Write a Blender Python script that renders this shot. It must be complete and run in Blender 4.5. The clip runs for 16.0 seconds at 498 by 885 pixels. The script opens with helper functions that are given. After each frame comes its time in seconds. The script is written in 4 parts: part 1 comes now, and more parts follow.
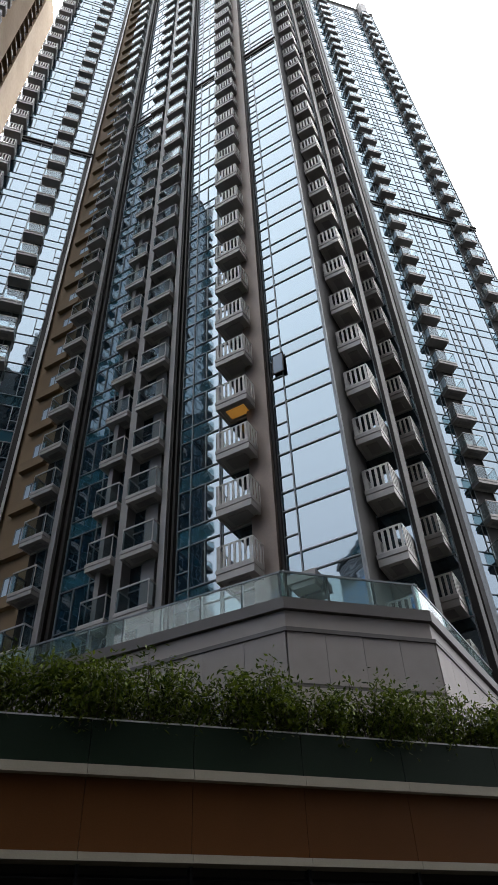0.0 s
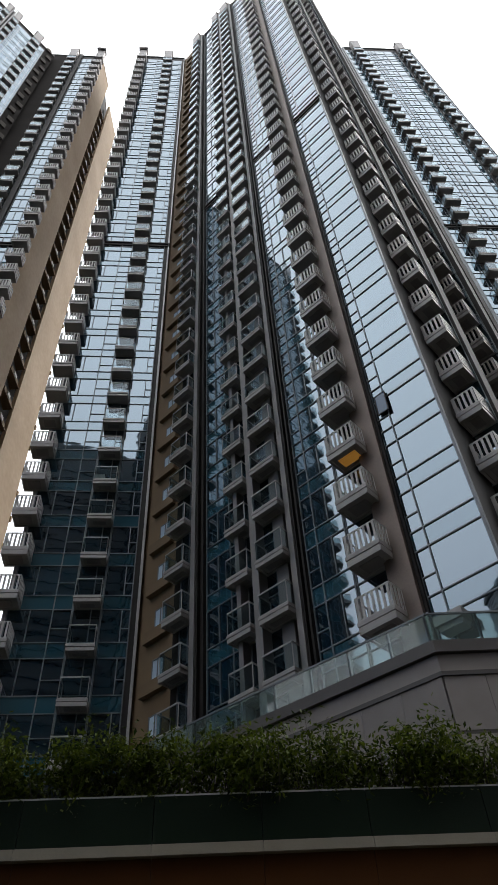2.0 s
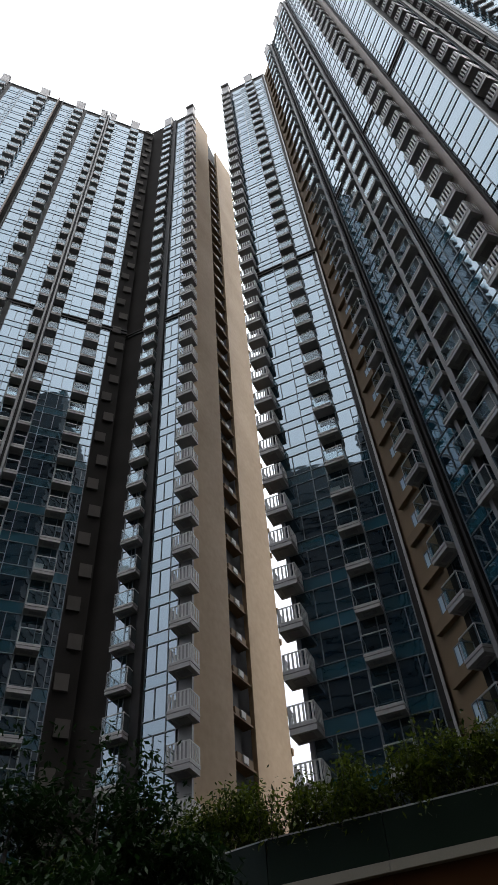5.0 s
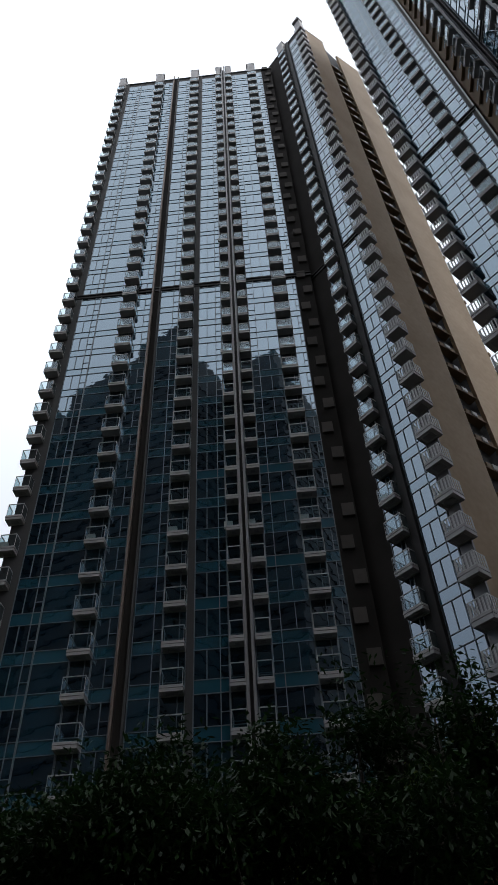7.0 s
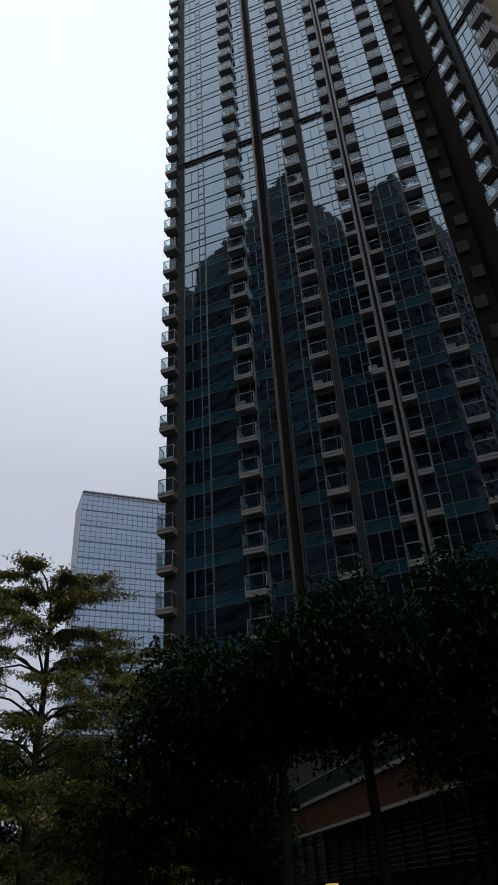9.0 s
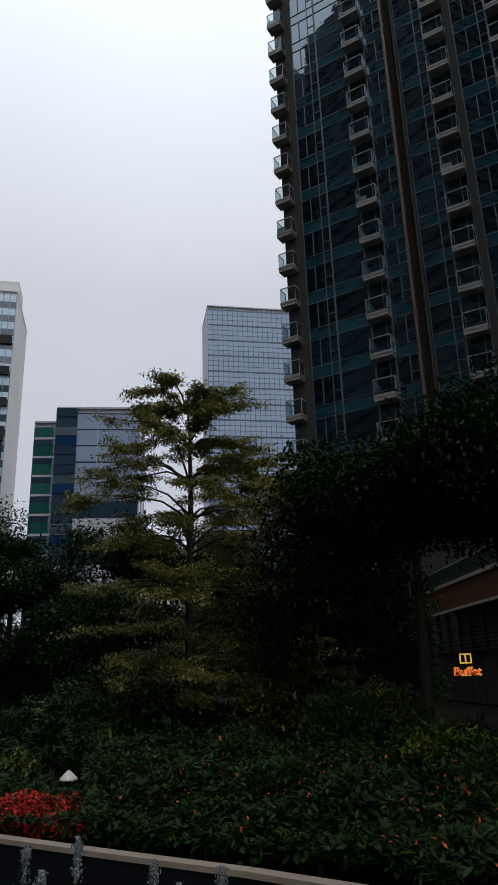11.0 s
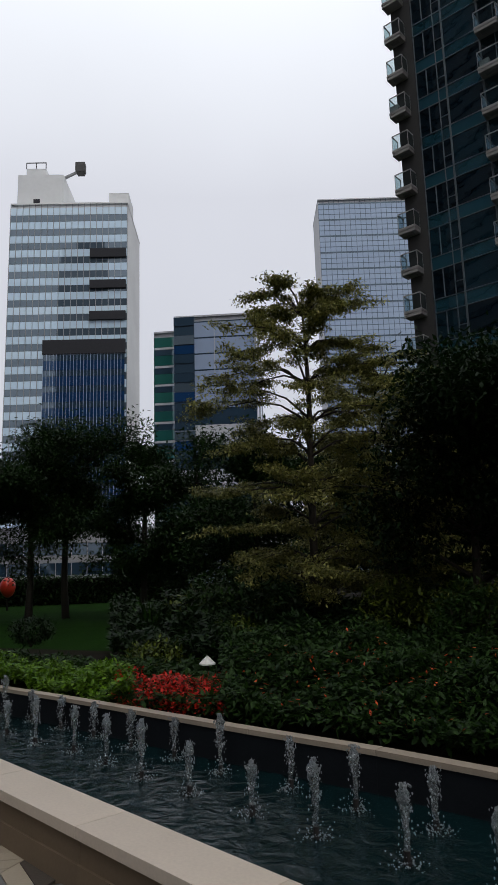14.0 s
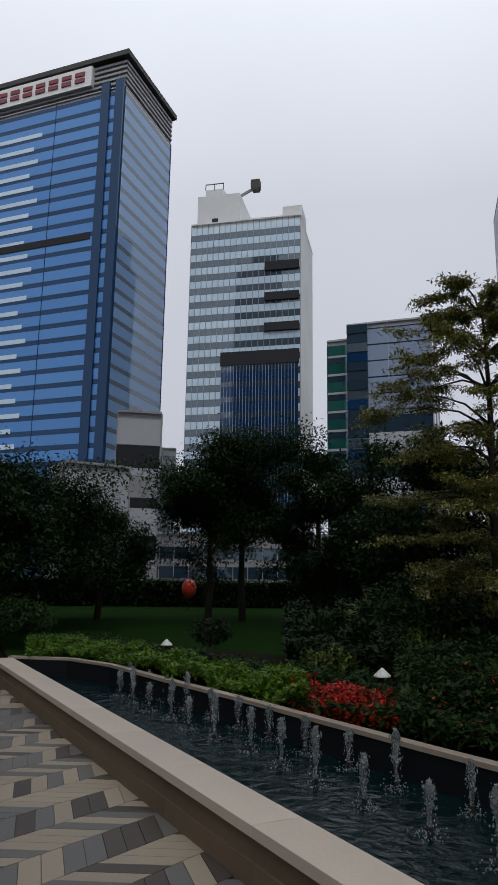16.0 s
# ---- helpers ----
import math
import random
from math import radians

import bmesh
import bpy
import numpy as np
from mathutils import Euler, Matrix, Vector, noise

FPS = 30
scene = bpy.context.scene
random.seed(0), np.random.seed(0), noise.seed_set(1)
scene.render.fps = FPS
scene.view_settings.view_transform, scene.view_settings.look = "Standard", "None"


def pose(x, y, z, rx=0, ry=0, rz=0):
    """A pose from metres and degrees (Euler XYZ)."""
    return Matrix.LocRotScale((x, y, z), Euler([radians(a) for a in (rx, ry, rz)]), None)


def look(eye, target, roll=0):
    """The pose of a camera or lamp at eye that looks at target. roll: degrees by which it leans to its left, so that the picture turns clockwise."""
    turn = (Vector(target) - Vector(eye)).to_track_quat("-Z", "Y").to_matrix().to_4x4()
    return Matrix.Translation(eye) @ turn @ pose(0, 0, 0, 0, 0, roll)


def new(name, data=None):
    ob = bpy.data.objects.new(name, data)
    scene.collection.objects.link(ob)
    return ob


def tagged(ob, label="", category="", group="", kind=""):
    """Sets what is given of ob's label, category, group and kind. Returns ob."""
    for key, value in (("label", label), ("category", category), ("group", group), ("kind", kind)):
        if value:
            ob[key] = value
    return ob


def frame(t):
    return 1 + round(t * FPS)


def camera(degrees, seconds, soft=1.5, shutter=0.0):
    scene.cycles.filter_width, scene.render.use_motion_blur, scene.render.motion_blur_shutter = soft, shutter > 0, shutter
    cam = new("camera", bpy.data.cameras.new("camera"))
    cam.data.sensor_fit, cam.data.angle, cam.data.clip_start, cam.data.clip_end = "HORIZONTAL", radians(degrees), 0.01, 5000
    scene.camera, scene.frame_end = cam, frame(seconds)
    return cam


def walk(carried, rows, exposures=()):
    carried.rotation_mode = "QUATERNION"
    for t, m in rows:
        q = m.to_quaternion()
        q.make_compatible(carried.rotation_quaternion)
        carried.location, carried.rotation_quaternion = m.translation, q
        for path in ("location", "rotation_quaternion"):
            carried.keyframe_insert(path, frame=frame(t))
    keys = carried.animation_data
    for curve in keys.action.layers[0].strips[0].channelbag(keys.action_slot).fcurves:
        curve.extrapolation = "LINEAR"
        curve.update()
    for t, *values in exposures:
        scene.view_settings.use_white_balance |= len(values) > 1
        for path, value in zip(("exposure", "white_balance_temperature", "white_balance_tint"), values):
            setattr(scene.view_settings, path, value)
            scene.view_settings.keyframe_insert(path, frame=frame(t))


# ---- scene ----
cam = camera(39.36, 16.0, soft=1.0)
EYE = (0.0, 0.0, 1.6)
# seconds, yaw, pitch, roll
PATH = [
    (0, 1.30, 42.48, 2.02),
    (0.5, 4.46, 44.54, 2.28),
    (1, 7.74, 46.15, 2.89),
    (1.5, 10.35, 47.67, 2.69),
    (2, 15.03, 47.56, 2.64),
    (2.5, 18.94, 47.50, 2.24),
    (3, 23.65, 48.33, 2.36),
    (5.5, 48.06, 48.39, 3.09),
    (6, 54.22, 47.45, 2.48),
    (6.5, 61.28, 46.84, 2.24),
    (7, 68.85, 44.88, 2.42),
    (7.5, 74.52, 44.14, 2.22),
    (8, 77.35, 40.89, 2.40),
    (8.5, 80.55, 36.37, 2.49),
    (9, 84.35, 33.58, 2.97),
    (9.5, 87.13, 29.57, 2.82),
    (10, 90.98, 25.62, 2.24),
    (12.5, 97.87, 11.25, 2.06),
    (13, 99.72, 10.38, 2.31),
    (13.5, 101.81, 10.56, 2.15),
    (14, 105.07, 10.63, 1.67),
    (14.5, 108.95, 10.10, 1.53),
    (15, 112.60, 10.11, 1.45),
    (15.5, 115.91, 10.61, 0.56),
    (16, 119.03, 11.38, -0.87),
]
EXPOSURES = [(0.0, 0.84, 6550, 10), (0.5, 0.64, 6550, 10), (1.5, 0.36, 6600, 10), (3.0, 0.32, 6650, 10), (5.5, 0.12, 6400, 10), (6.5, -0.2, 6300, 10), (7.0, -0.45, 6200, 10), (7.5, -0.95, 6200, 12), (8.0, -1.0, 6200, 12), (9.0, -0.85, 6100, 10), (10.0, -0.87, 6150, 10), (12.5, -0.38, 6550, 10), (14.5, -0.58, 6450, 10), (16.0, -0.68, 6350, 10)]
walk(cam, [(t, pose(*EYE, 90 + p, r, y)) for t, y, p, r in PATH], EXPOSURES)

# ---- daylight: a bright overcast sky ----
world = bpy.data.worlds.new("overcast")
scene.world = world
world.use_nodes = True
wn, wl = world.node_tree.nodes, world.node_tree.links
wn.clear()
sky = wn.new("ShaderNodeTexSky")
sky.sky_type, sky.sun_disc = "NISHITA", False
sky.sun_elevation, sky.sun_rotation, sky.dust_density = radians(58), radians(60), 6.0
pale = wn.new("ShaderNodeHueSaturation")
pale.inputs["Saturation"].default_value = 0.25
sky_bg = wn.new("ShaderNodeBackground")
sky_bg.inputs["Strength"].default_value = 0.05
coord, sep = wn.new("ShaderNodeTexCoord"), wn.new("ShaderNodeSeparateXYZ")
ramp = wn.new("ShaderNodeValToRGB")
ramp.color_ramp.elements[0].position, ramp.color_ramp.elements[0].color = 0.0, (0.60, 0.62, 0.70, 1)
ramp.color_ramp.elements[1].position, ramp.color_ramp.elements[1].color = 0.85, (1.45, 1.52, 1.6, 1)
mid = ramp.color_ramp.elements.new(0.5)
mid.color = (0.80, 0.82, 0.90, 1)
clouds = wn.new("ShaderNodeTexNoise")
clouds.inputs["Scale"].default_value, clouds.inputs["Detail"].default_value = 1.6, 4.0
cloud_map = wn.new("ShaderNodeMapRange")
cloud_map.inputs["To Min"].default_value, cloud_map.inputs["To Max"].default_value = 0.95, 1.25
cloud_bg, both, wout = wn.new("ShaderNodeBackground"), wn.new("ShaderNodeAddShader"), wn.new("ShaderNodeOutputWorld")
wl.new(sky.outputs["Color"], pale.inputs["Color"])
wl.new(pale.outputs["Color"], sky_bg.inputs["Color"])
wl.new(coord.outputs["Generated"], sep.inputs[0])
wl.new(coord.outputs["Generated"], clouds.inputs["Vector"])
wl.new(sep.outputs["Z"], ramp.inputs["Fac"])
wl.new(ramp.outputs["Color"], cloud_bg.inputs["Color"])
wl.new(clouds.outputs["Fac"], cloud_map.inputs["Value"])
wl.new(cloud_map.outputs["Result"], cloud_bg.inputs["Strength"])
wl.new(sky_bg.outputs[0], both.inputs[0])
wl.new(cloud_bg.outputs[0], both.inputs[1])
wl.new(both.outputs[0], wout.inputs[0])
sun = new("sun", bpy.data.lights.new("sun", "SUN"))
sun.data.energy, sun.data.angle, sun.data.color = 0.5, radians(25), (1.0, 0.97, 0.93)
sun.matrix_world = look((60, 35, 110), (0, 0, 0))


# ---- materials ----
def material(name, base, rough=0.6, metal=0.0, scale=3.0, vary=0.15, fine=40.0, bump=0.1, ior=1.5, tint=None, per_object=0.0, coat=0.0, transmission=0.0):
    """A surface with variation at two scales, fine relief, and a shift from object to object."""
    m = bpy.data.materials.new(name)
    m.use_nodes = True
    nodes, links = m.node_tree.nodes, m.node_tree.links
    bsdf = nodes["Principled BSDF"]
    bsdf.inputs["Roughness"].default_value, bsdf.inputs["Metallic"].default_value = rough, metal
    bsdf.inputs["IOR"].default_value, bsdf.inputs["Coat Weight"].default_value = ior, coat
    bsdf.inputs["Transmission Weight"].default_value = transmission
    tex = nodes.new("ShaderNodeTexCoord")
    big, small = nodes.new("ShaderNodeTexNoise"), nodes.new("ShaderNodeTexNoise")
    big.inputs["Scale"].default_value, small.inputs["Scale"].default_value = scale, fine
    big.inputs["Detail"].default_value, small.inputs["Detail"].default_value = 4.0, 3.0
    for n in (big, small):
        links.new(tex.outputs["Object"], n.inputs["Vector"])
    blend = nodes.new("ShaderNodeMix")
    blend.data_type = "FLOAT"
    blend.inputs[0].default_value = 0.35
    links.new(big.outputs["Fac"], blend.inputs[2])
    links.new(small.outputs["Fac"], blend.inputs[3])
    info = nodes.new("ShaderNodeObjectInfo")
    shift = nodes.new("ShaderNodeMath")
    shift.operation = "MULTIPLY_ADD"
    shift.inputs[1].default_value = per_object
    links.new(info.outputs["Random"], shift.inputs[0])
    links.new(blend.outputs[0], shift.inputs[2])
    ramp = nodes.new("ShaderNodeValToRGB")
    dark = [c * (1 - vary) for c in base]
    light = [min(1.0, c * (1 + vary)) for c in (tint or base)]
    ramp.color_ramp.elements[0].position, ramp.color_ramp.elements[0].color = 0.3, (*dark, 1)
    ramp.color_ramp.elements[1].position, ramp.color_ramp.elements[1].color = 0.7 + per_object * 0.6, (*light, 1)
    links.new(shift.outputs[0], ramp.inputs["Fac"])
    links.new(ramp.outputs["Color"], bsdf.inputs["Base Color"])
    if bump:
        b = nodes.new("ShaderNodeBump")
        b.inputs["Strength"].default_value, b.inputs["Distance"].default_value = bump, 0.02
        links.new(small.outputs["Fac"], b.inputs["Height"])
        links.new(b.outputs["Normal"], bsdf.inputs["Normal"])
    return m


def leaf_material(name, dark, light, rough=0.45):
    """Leaves that differ one from another."""
    m = bpy.data.materials.new(name)
    m.use_nodes = True
    nodes, links = m.node_tree.nodes, m.node_tree.links
    bsdf = nodes["Principled BSDF"]
    bsdf.inputs["Roughness"].default_value, bsdf.inputs["IOR"].default_value = rough, 1.28
    geo, ramp = nodes.new("ShaderNodeNewGeometry"), nodes.new("ShaderNodeValToRGB")
    ramp.color_ramp.elements[0].color, ramp.color_ramp.elements[1].color = (*dark, 1), (*light, 1)
    links.new(geo.outputs["Random Per Island"], ramp.inputs["Fac"])
    links.new(ramp.outputs["Color"], bsdf.inputs["Base Color"])
    thin, add = nodes.new("ShaderNodeBsdfTranslucent"), nodes.new("ShaderNodeMixShader")
    add.inputs[0].default_value = 0.3
    links.new(ramp.outputs["Color"], thin.inputs["Color"])
    links.new(bsdf.outputs[0], add.inputs[1])
    links.new(thin.outputs[0], add.inputs[2])
    links.new(add.outputs[0], nodes["Material Output"].inputs["Surface"])
    return m


def pane_material(name, dark, light, ior, wave=0.02, tint=(0.76, 0.9, 1.0, 1)):
    """Coated facade glass: dark behind, a strong mirror in front, each pane a little out of plane."""
    m = bpy.data.materials.new(name)
    m.use_nodes = True
    nodes, links = m.node_tree.nodes, m.node_tree.links
    bsdf = nodes["Principled BSDF"]
    bsdf.inputs["Roughness"].default_value, bsdf.inputs["IOR"].default_value = 0.02, ior
    info, ramp = nodes.new("ShaderNodeObjectInfo"), nodes.new("ShaderNodeValToRGB")
    ramp.color_ramp.elements[0].color, ramp.color_ramp.elements[1].color = (*dark, 1), (*light, 1)
    ramp.color_ramp.elements[0].position = 0.35
    links.new(info.outputs["Random"], ramp.inputs["Fac"])
    links.new(ramp.outputs["Color"], bsdf.inputs["Base Color"])
    tex, noise_tex, bump = nodes.new("ShaderNodeTexCoord"), nodes.new("ShaderNodeTexNoise"), nodes.new("ShaderNodeBump")
    noise_tex.inputs["Scale"].default_value = 0.7
    bump.inputs["Strength"].default_value, bump.inputs["Distance"].default_value = 1.0, wave
    links.new(tex.outputs["Object"], noise_tex.inputs["Vector"])
    links.new(noise_tex.outputs["Fac"], bump.inputs["Height"])
    links.new(bump.outputs["Normal"], bsdf.inputs["Normal"])
    bsdf.inputs["Specular Tint"].default_value = tint
    return m


M = {
    "glass": pane_material("coated_glass", (0.002, 0.011, 0.021), (0.009, 0.042, 0.066), 3.0, 0.006, (0.71, 0.87, 1.0, 1)),
    "spandrel": pane_material("spandrel_glass", (0.016, 0.08, 0.115), (0.028, 0.11, 0.15), 2.8, 0.006, (0.71, 0.87, 1.0, 1)),
    "frame": material("aluminium_frame", (0.17, 0.19, 0.205), 0.45, 0.3, 2.0, 0.12),
    "rail": material("pale_railing_metal", (0.44, 0.43, 0.42), 0.45, 0.2, 2.0, 0.12),
    "bronze": material("dark_bronze_metal", (0.022, 0.019, 0.018), 0.6, 0.0, 1.0, 0.25, ior=1.3),
    "pilaster": material("bronze_pilaster", (0.2, 0.152, 0.125), 0.5, 0.25, 0.6, 0.2, 12.0),
    "core": material("grey_render", (0.06, 0.058, 0.056), 0.8, 0.0, 0.3, 0.2),
    "fascia": material("balcony_cladding", (0.38, 0.36, 0.345), 0.55, 0.15, 1.5, 0.12, 25.0, per_object=0.15),
    "soffit": material("balcony_soffit", (0.06, 0.055, 0.05), 0.8, 0.0, 1.0, 0.2),
    "soffit_panel": material("soffit_panel", (0.26, 0.25, 0.24), 0.7, 0.0, 2.0, 0.1),
    "bars": material("white_bars", (0.5, 0.49, 0.47), 0.5, 0.1, 4.0, 0.1),
    "beige": material("beige_tiled_gable", (0.42, 0.285, 0.155), 0.75, 0.0, 0.15, 0.16, 2.0, 0.05, tint=(0.44, 0.32, 0.2)),
    # brown at about half the gable's beige, holding the slot's shade
    "beige_dark": material("brown_shaded_recess_wall", (0.2, 0.135, 0.075), 0.8, 0.0, 0.3, 0.2),
    # near-black, so that flush strips read as shaded recesses
    "recess": material("shaded_recess_wall", (0.032, 0.028, 0.025), 0.9, 0.0, 0.3, 0.25, ior=1.2),
    # ledge colour dimmed for the shade inside the recess
    "beige_brown": material("shaded_ledge_tile", (0.1, 0.088, 0.078), 0.8, 0.0, 0.5, 0.25, ior=1.2, per_object=0.3),
    "light_column": material("pale_cladding_column", (0.26, 0.25, 0.245), 0.5, 0.2, 0.8, 0.12),
    "ac": material("air_conditioner_case", (0.5, 0.49, 0.46), 0.6, 0.0, 2.0, 0.15, per_object=0.3),
    "granite": material("grey_granite_panel", (0.25, 0.22, 0.208), 0.55, 0.0, 1.2, 0.14, 60.0, 0.05, per_object=0.2),
    "granite_dark": material("cornice_stone", (0.085, 0.075, 0.072), 0.5, 0.0, 1.0, 0.15, 60.0),
    "green_panel": material("dark_green_panel", (0.007, 0.015, 0.008), 0.5, 0.0, 0.8, 0.2, ior=1.25, per_object=0.15),
    "cream": material("cream_stone_band", (0.27, 0.24, 0.185), 0.6, 0.0, 1.5, 0.12, per_object=0.1),
    "orange": material("orange_brown_fascia", (0.08, 0.03, 0.008), 0.6, 0.0, 0.7, 0.15, ior=1.2, per_object=0.12),
    "louvre": material("dark_louvre", (0.022, 0.024, 0.027), 0.4, 0.5, 1.0, 0.15),
    "bark": material("bark", (0.036, 0.028, 0.021), 0.9, 0.0, 3.0, 0.35, 30.0, 0.6),
    "soil": material("soil", (0.014, 0.012, 0.009), 1.0, 0.0, 3.0, 0.3, 40.0, 0.5, ior=1.1),
    # green lowered so that the lawn's shade sits in its colour
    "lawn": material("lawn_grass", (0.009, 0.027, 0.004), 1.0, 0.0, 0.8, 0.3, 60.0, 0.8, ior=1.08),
    "hedge_leaf": leaf_material("hedge_leaves", (0.009, 0.022, 0.003), (0.12, 0.155, 0.017)),
    # far below real leaf albedo: the deep garden shade is in the colour
    "dark_leaf": leaf_material("shaded_tree_leaves", (0.003, 0.009, 0.002), (0.012, 0.032, 0.006), 0.6),
    # lawn-tree leaves, darkened in colour for the shaded garden
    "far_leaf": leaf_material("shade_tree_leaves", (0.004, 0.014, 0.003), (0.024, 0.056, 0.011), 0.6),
    "pale_leaf": leaf_material("variegated_leaves", (0.06, 0.075, 0.015), (0.4, 0.38, 0.12)),
    "lime_leaf": leaf_material("lime_leaves", (0.03, 0.08, 0.003), (0.13, 0.25, 0.012)),
    # bed leaves too carry some of the garden's shade in their green
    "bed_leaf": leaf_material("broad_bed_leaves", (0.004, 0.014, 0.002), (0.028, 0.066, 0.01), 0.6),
    "red_leaf": leaf_material("red_flower_leaves", (0.3, 0.01, 0.006), (0.65, 0.035, 0.022)),
    "orange_flower": leaf_material("orange_red_petals", (0.5, 0.06, 0.02), (0.7, 0.14, 0.05)),
    "stone": material("beige_sandstone_coping", (0.56, 0.475, 0.39), 0.5, 0.0, 1.2, 0.16, 50.0, 0.08, per_object=0.15),
    "stone_far": material("darker_sandstone_kerb", (0.33, 0.27, 0.21), 0.55, 0.0, 1.6, 0.22, 50.0, 0.1, per_object=0.2),
    # wall sides: tan stone with the shade below the coping coloured in
    "stone_side": material("shaded_tan_stone", (0.15, 0.108, 0.07), 0.75, 0.0, 1.5, 0.18, 50.0, 0.08, per_object=0.2),
    "tile_beige": material("beige_paver", (0.31, 0.26, 0.195), 0.6, 0.0, 2.0, 0.15, 60.0, 0.1, per_object=0.3),
    "tile_grey": material("grey_paver", (0.13, 0.125, 0.118), 0.6, 0.0, 2.0, 0.15, 60.0, 0.1, per_object=0.3),
    "tile_brown": material("dark_brown_paver", (0.065, 0.052, 0.042), 0.6, 0.0, 2.0, 0.15, 60.0, 0.1, per_object=0.3),
    "grout": material("paver_bed", (0.08, 0.072, 0.064), 0.9),
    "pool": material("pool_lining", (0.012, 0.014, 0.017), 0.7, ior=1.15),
    "white": material("white_painted_wall", (0.66, 0.66, 0.65), 0.7, 0.0, 0.1, 0.08, 1.0, 0.0),
    "grey_wall": material("pale_grey_cladding", (0.42, 0.43, 0.45), 0.6, 0.0, 0.1, 0.08, 1.0, 0.0),
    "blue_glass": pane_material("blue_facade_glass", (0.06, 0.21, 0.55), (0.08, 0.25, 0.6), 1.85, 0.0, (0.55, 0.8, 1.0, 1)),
    "navy_glass": pane_material("navy_facade_glass", (0.008, 0.035, 0.1), (0.014, 0.048, 0.125), 1.5, 0.0, (0.6, 0.8, 1.0, 1)),
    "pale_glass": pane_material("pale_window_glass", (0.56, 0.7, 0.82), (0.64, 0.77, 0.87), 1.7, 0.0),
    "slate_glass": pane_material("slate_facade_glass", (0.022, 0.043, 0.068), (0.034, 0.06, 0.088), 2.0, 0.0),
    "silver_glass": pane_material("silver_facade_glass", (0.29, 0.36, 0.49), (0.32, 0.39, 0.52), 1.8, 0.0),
    # blue glass paled in colour to imitate reflected sky
    "sky_sheen_glass": pane_material("sky_sheen_facade_glass", (0.15, 0.27, 0.48), (0.19, 0.32, 0.53), 1.8, 0.0),
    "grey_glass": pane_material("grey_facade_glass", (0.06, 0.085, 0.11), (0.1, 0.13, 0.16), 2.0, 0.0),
    # mid grey with the annex's shadow in it; other grey parts share it
    "annex_wall": material("mid_grey_shaded_wall", (0.3, 0.305, 0.31), 0.7, 0.0, 0.2, 0.2, 2.0, 0.0),
    "green_glass": pane_material("green_facade_glass", (0.015, 0.09, 0.08), (0.025, 0.12, 0.1), 1.8, 0.0),
    "dark_roof": material("dark_roof_and_recess", (0.03, 0.03, 0.034), 0.7, 0.0, ior=1.25),
    "sign_white": material("white_sign_board", (0.75, 0.74, 0.72), 0.5, 0.0, 0.2, 0.04, 2.0, 0.0),
    "sign_red": material("dark_red_lettering", (0.2, 0.02, 0.03), 0.5),
    "lantern": material("red_glazed_ball", (0.55, 0.04, 0.02), 0.3, 0.0, 3.0, 0.1),
    "lamp_cap": material("white_lamp_cap", (0.72, 0.71, 0.66), 0.4),
}


def water_material(name, base, rough, strength, scale, transmission):
    m = material(name, base, rough, 0.0, 2.0, 0.1, 10.0, 0.0, ior=1.33, transmission=transmission)
    nodes, links = m.node_tree.nodes, m.node_tree.links
    tex, wave, bump = nodes.new("ShaderNodeTexCoord"), nodes.new("ShaderNodeTexNoise"), nodes.new("ShaderNodeBump")
    wave.inputs["Scale"].default_value, wave.inputs["Detail"].default_value, wave.inputs["Distortion"].default_value = scale, 5.0, 0.6
    bump.inputs["Strength"].default_value, bump.inputs["Distance"].default_value = strength, 0.05
    links.new(tex.outputs["Object"], wave.inputs["Vector"])
    links.new(wave.outputs["Fac"], bump.inputs["Height"])
    links.new(bump.outputs["Normal"], nodes["Principled BSDF"].inputs["Normal"])
    return m


M["water"] = water_material("pool_water", (0.003, 0.014, 0.016), 0.03, 0.55, 6.5, 0.0)
M["jet"] = water_material("fountain_water", (0.8, 0.86, 0.88), 0.08, 0.8, 30.0, 0.9)
M["foam"] = water_material("fountain_foam", (0.6, 0.65, 0.68), 0.25, 1.0, 40.0, 0.55)


def glow(name, colour, strength):
    m = bpy.data.materials.new(name)
    m.use_nodes = True
    b = m.node_tree.nodes["Principled BSDF"]
    b.inputs["Base Color"].default_value, b.inputs["Emission Color"].default_value = (*colour, 1), (*colour, 1)
    b.inputs["Emission Strength"].default_value = strength
    return m


M["neon_red"], M["neon_yellow"] = glow("lit_red_sign", (0.85, 0.06, 0.02), 0.8), glow("lit_yellow_sign", (0.95, 0.55, 0.08), 0.9)
M["rail_glass"] = material("green_tinted_glass", (0.62, 0.8, 0.77), 0.02, 0.0, 1.0, 0.03, 5.0, 0.0, ior=1.5, transmission=0.92)


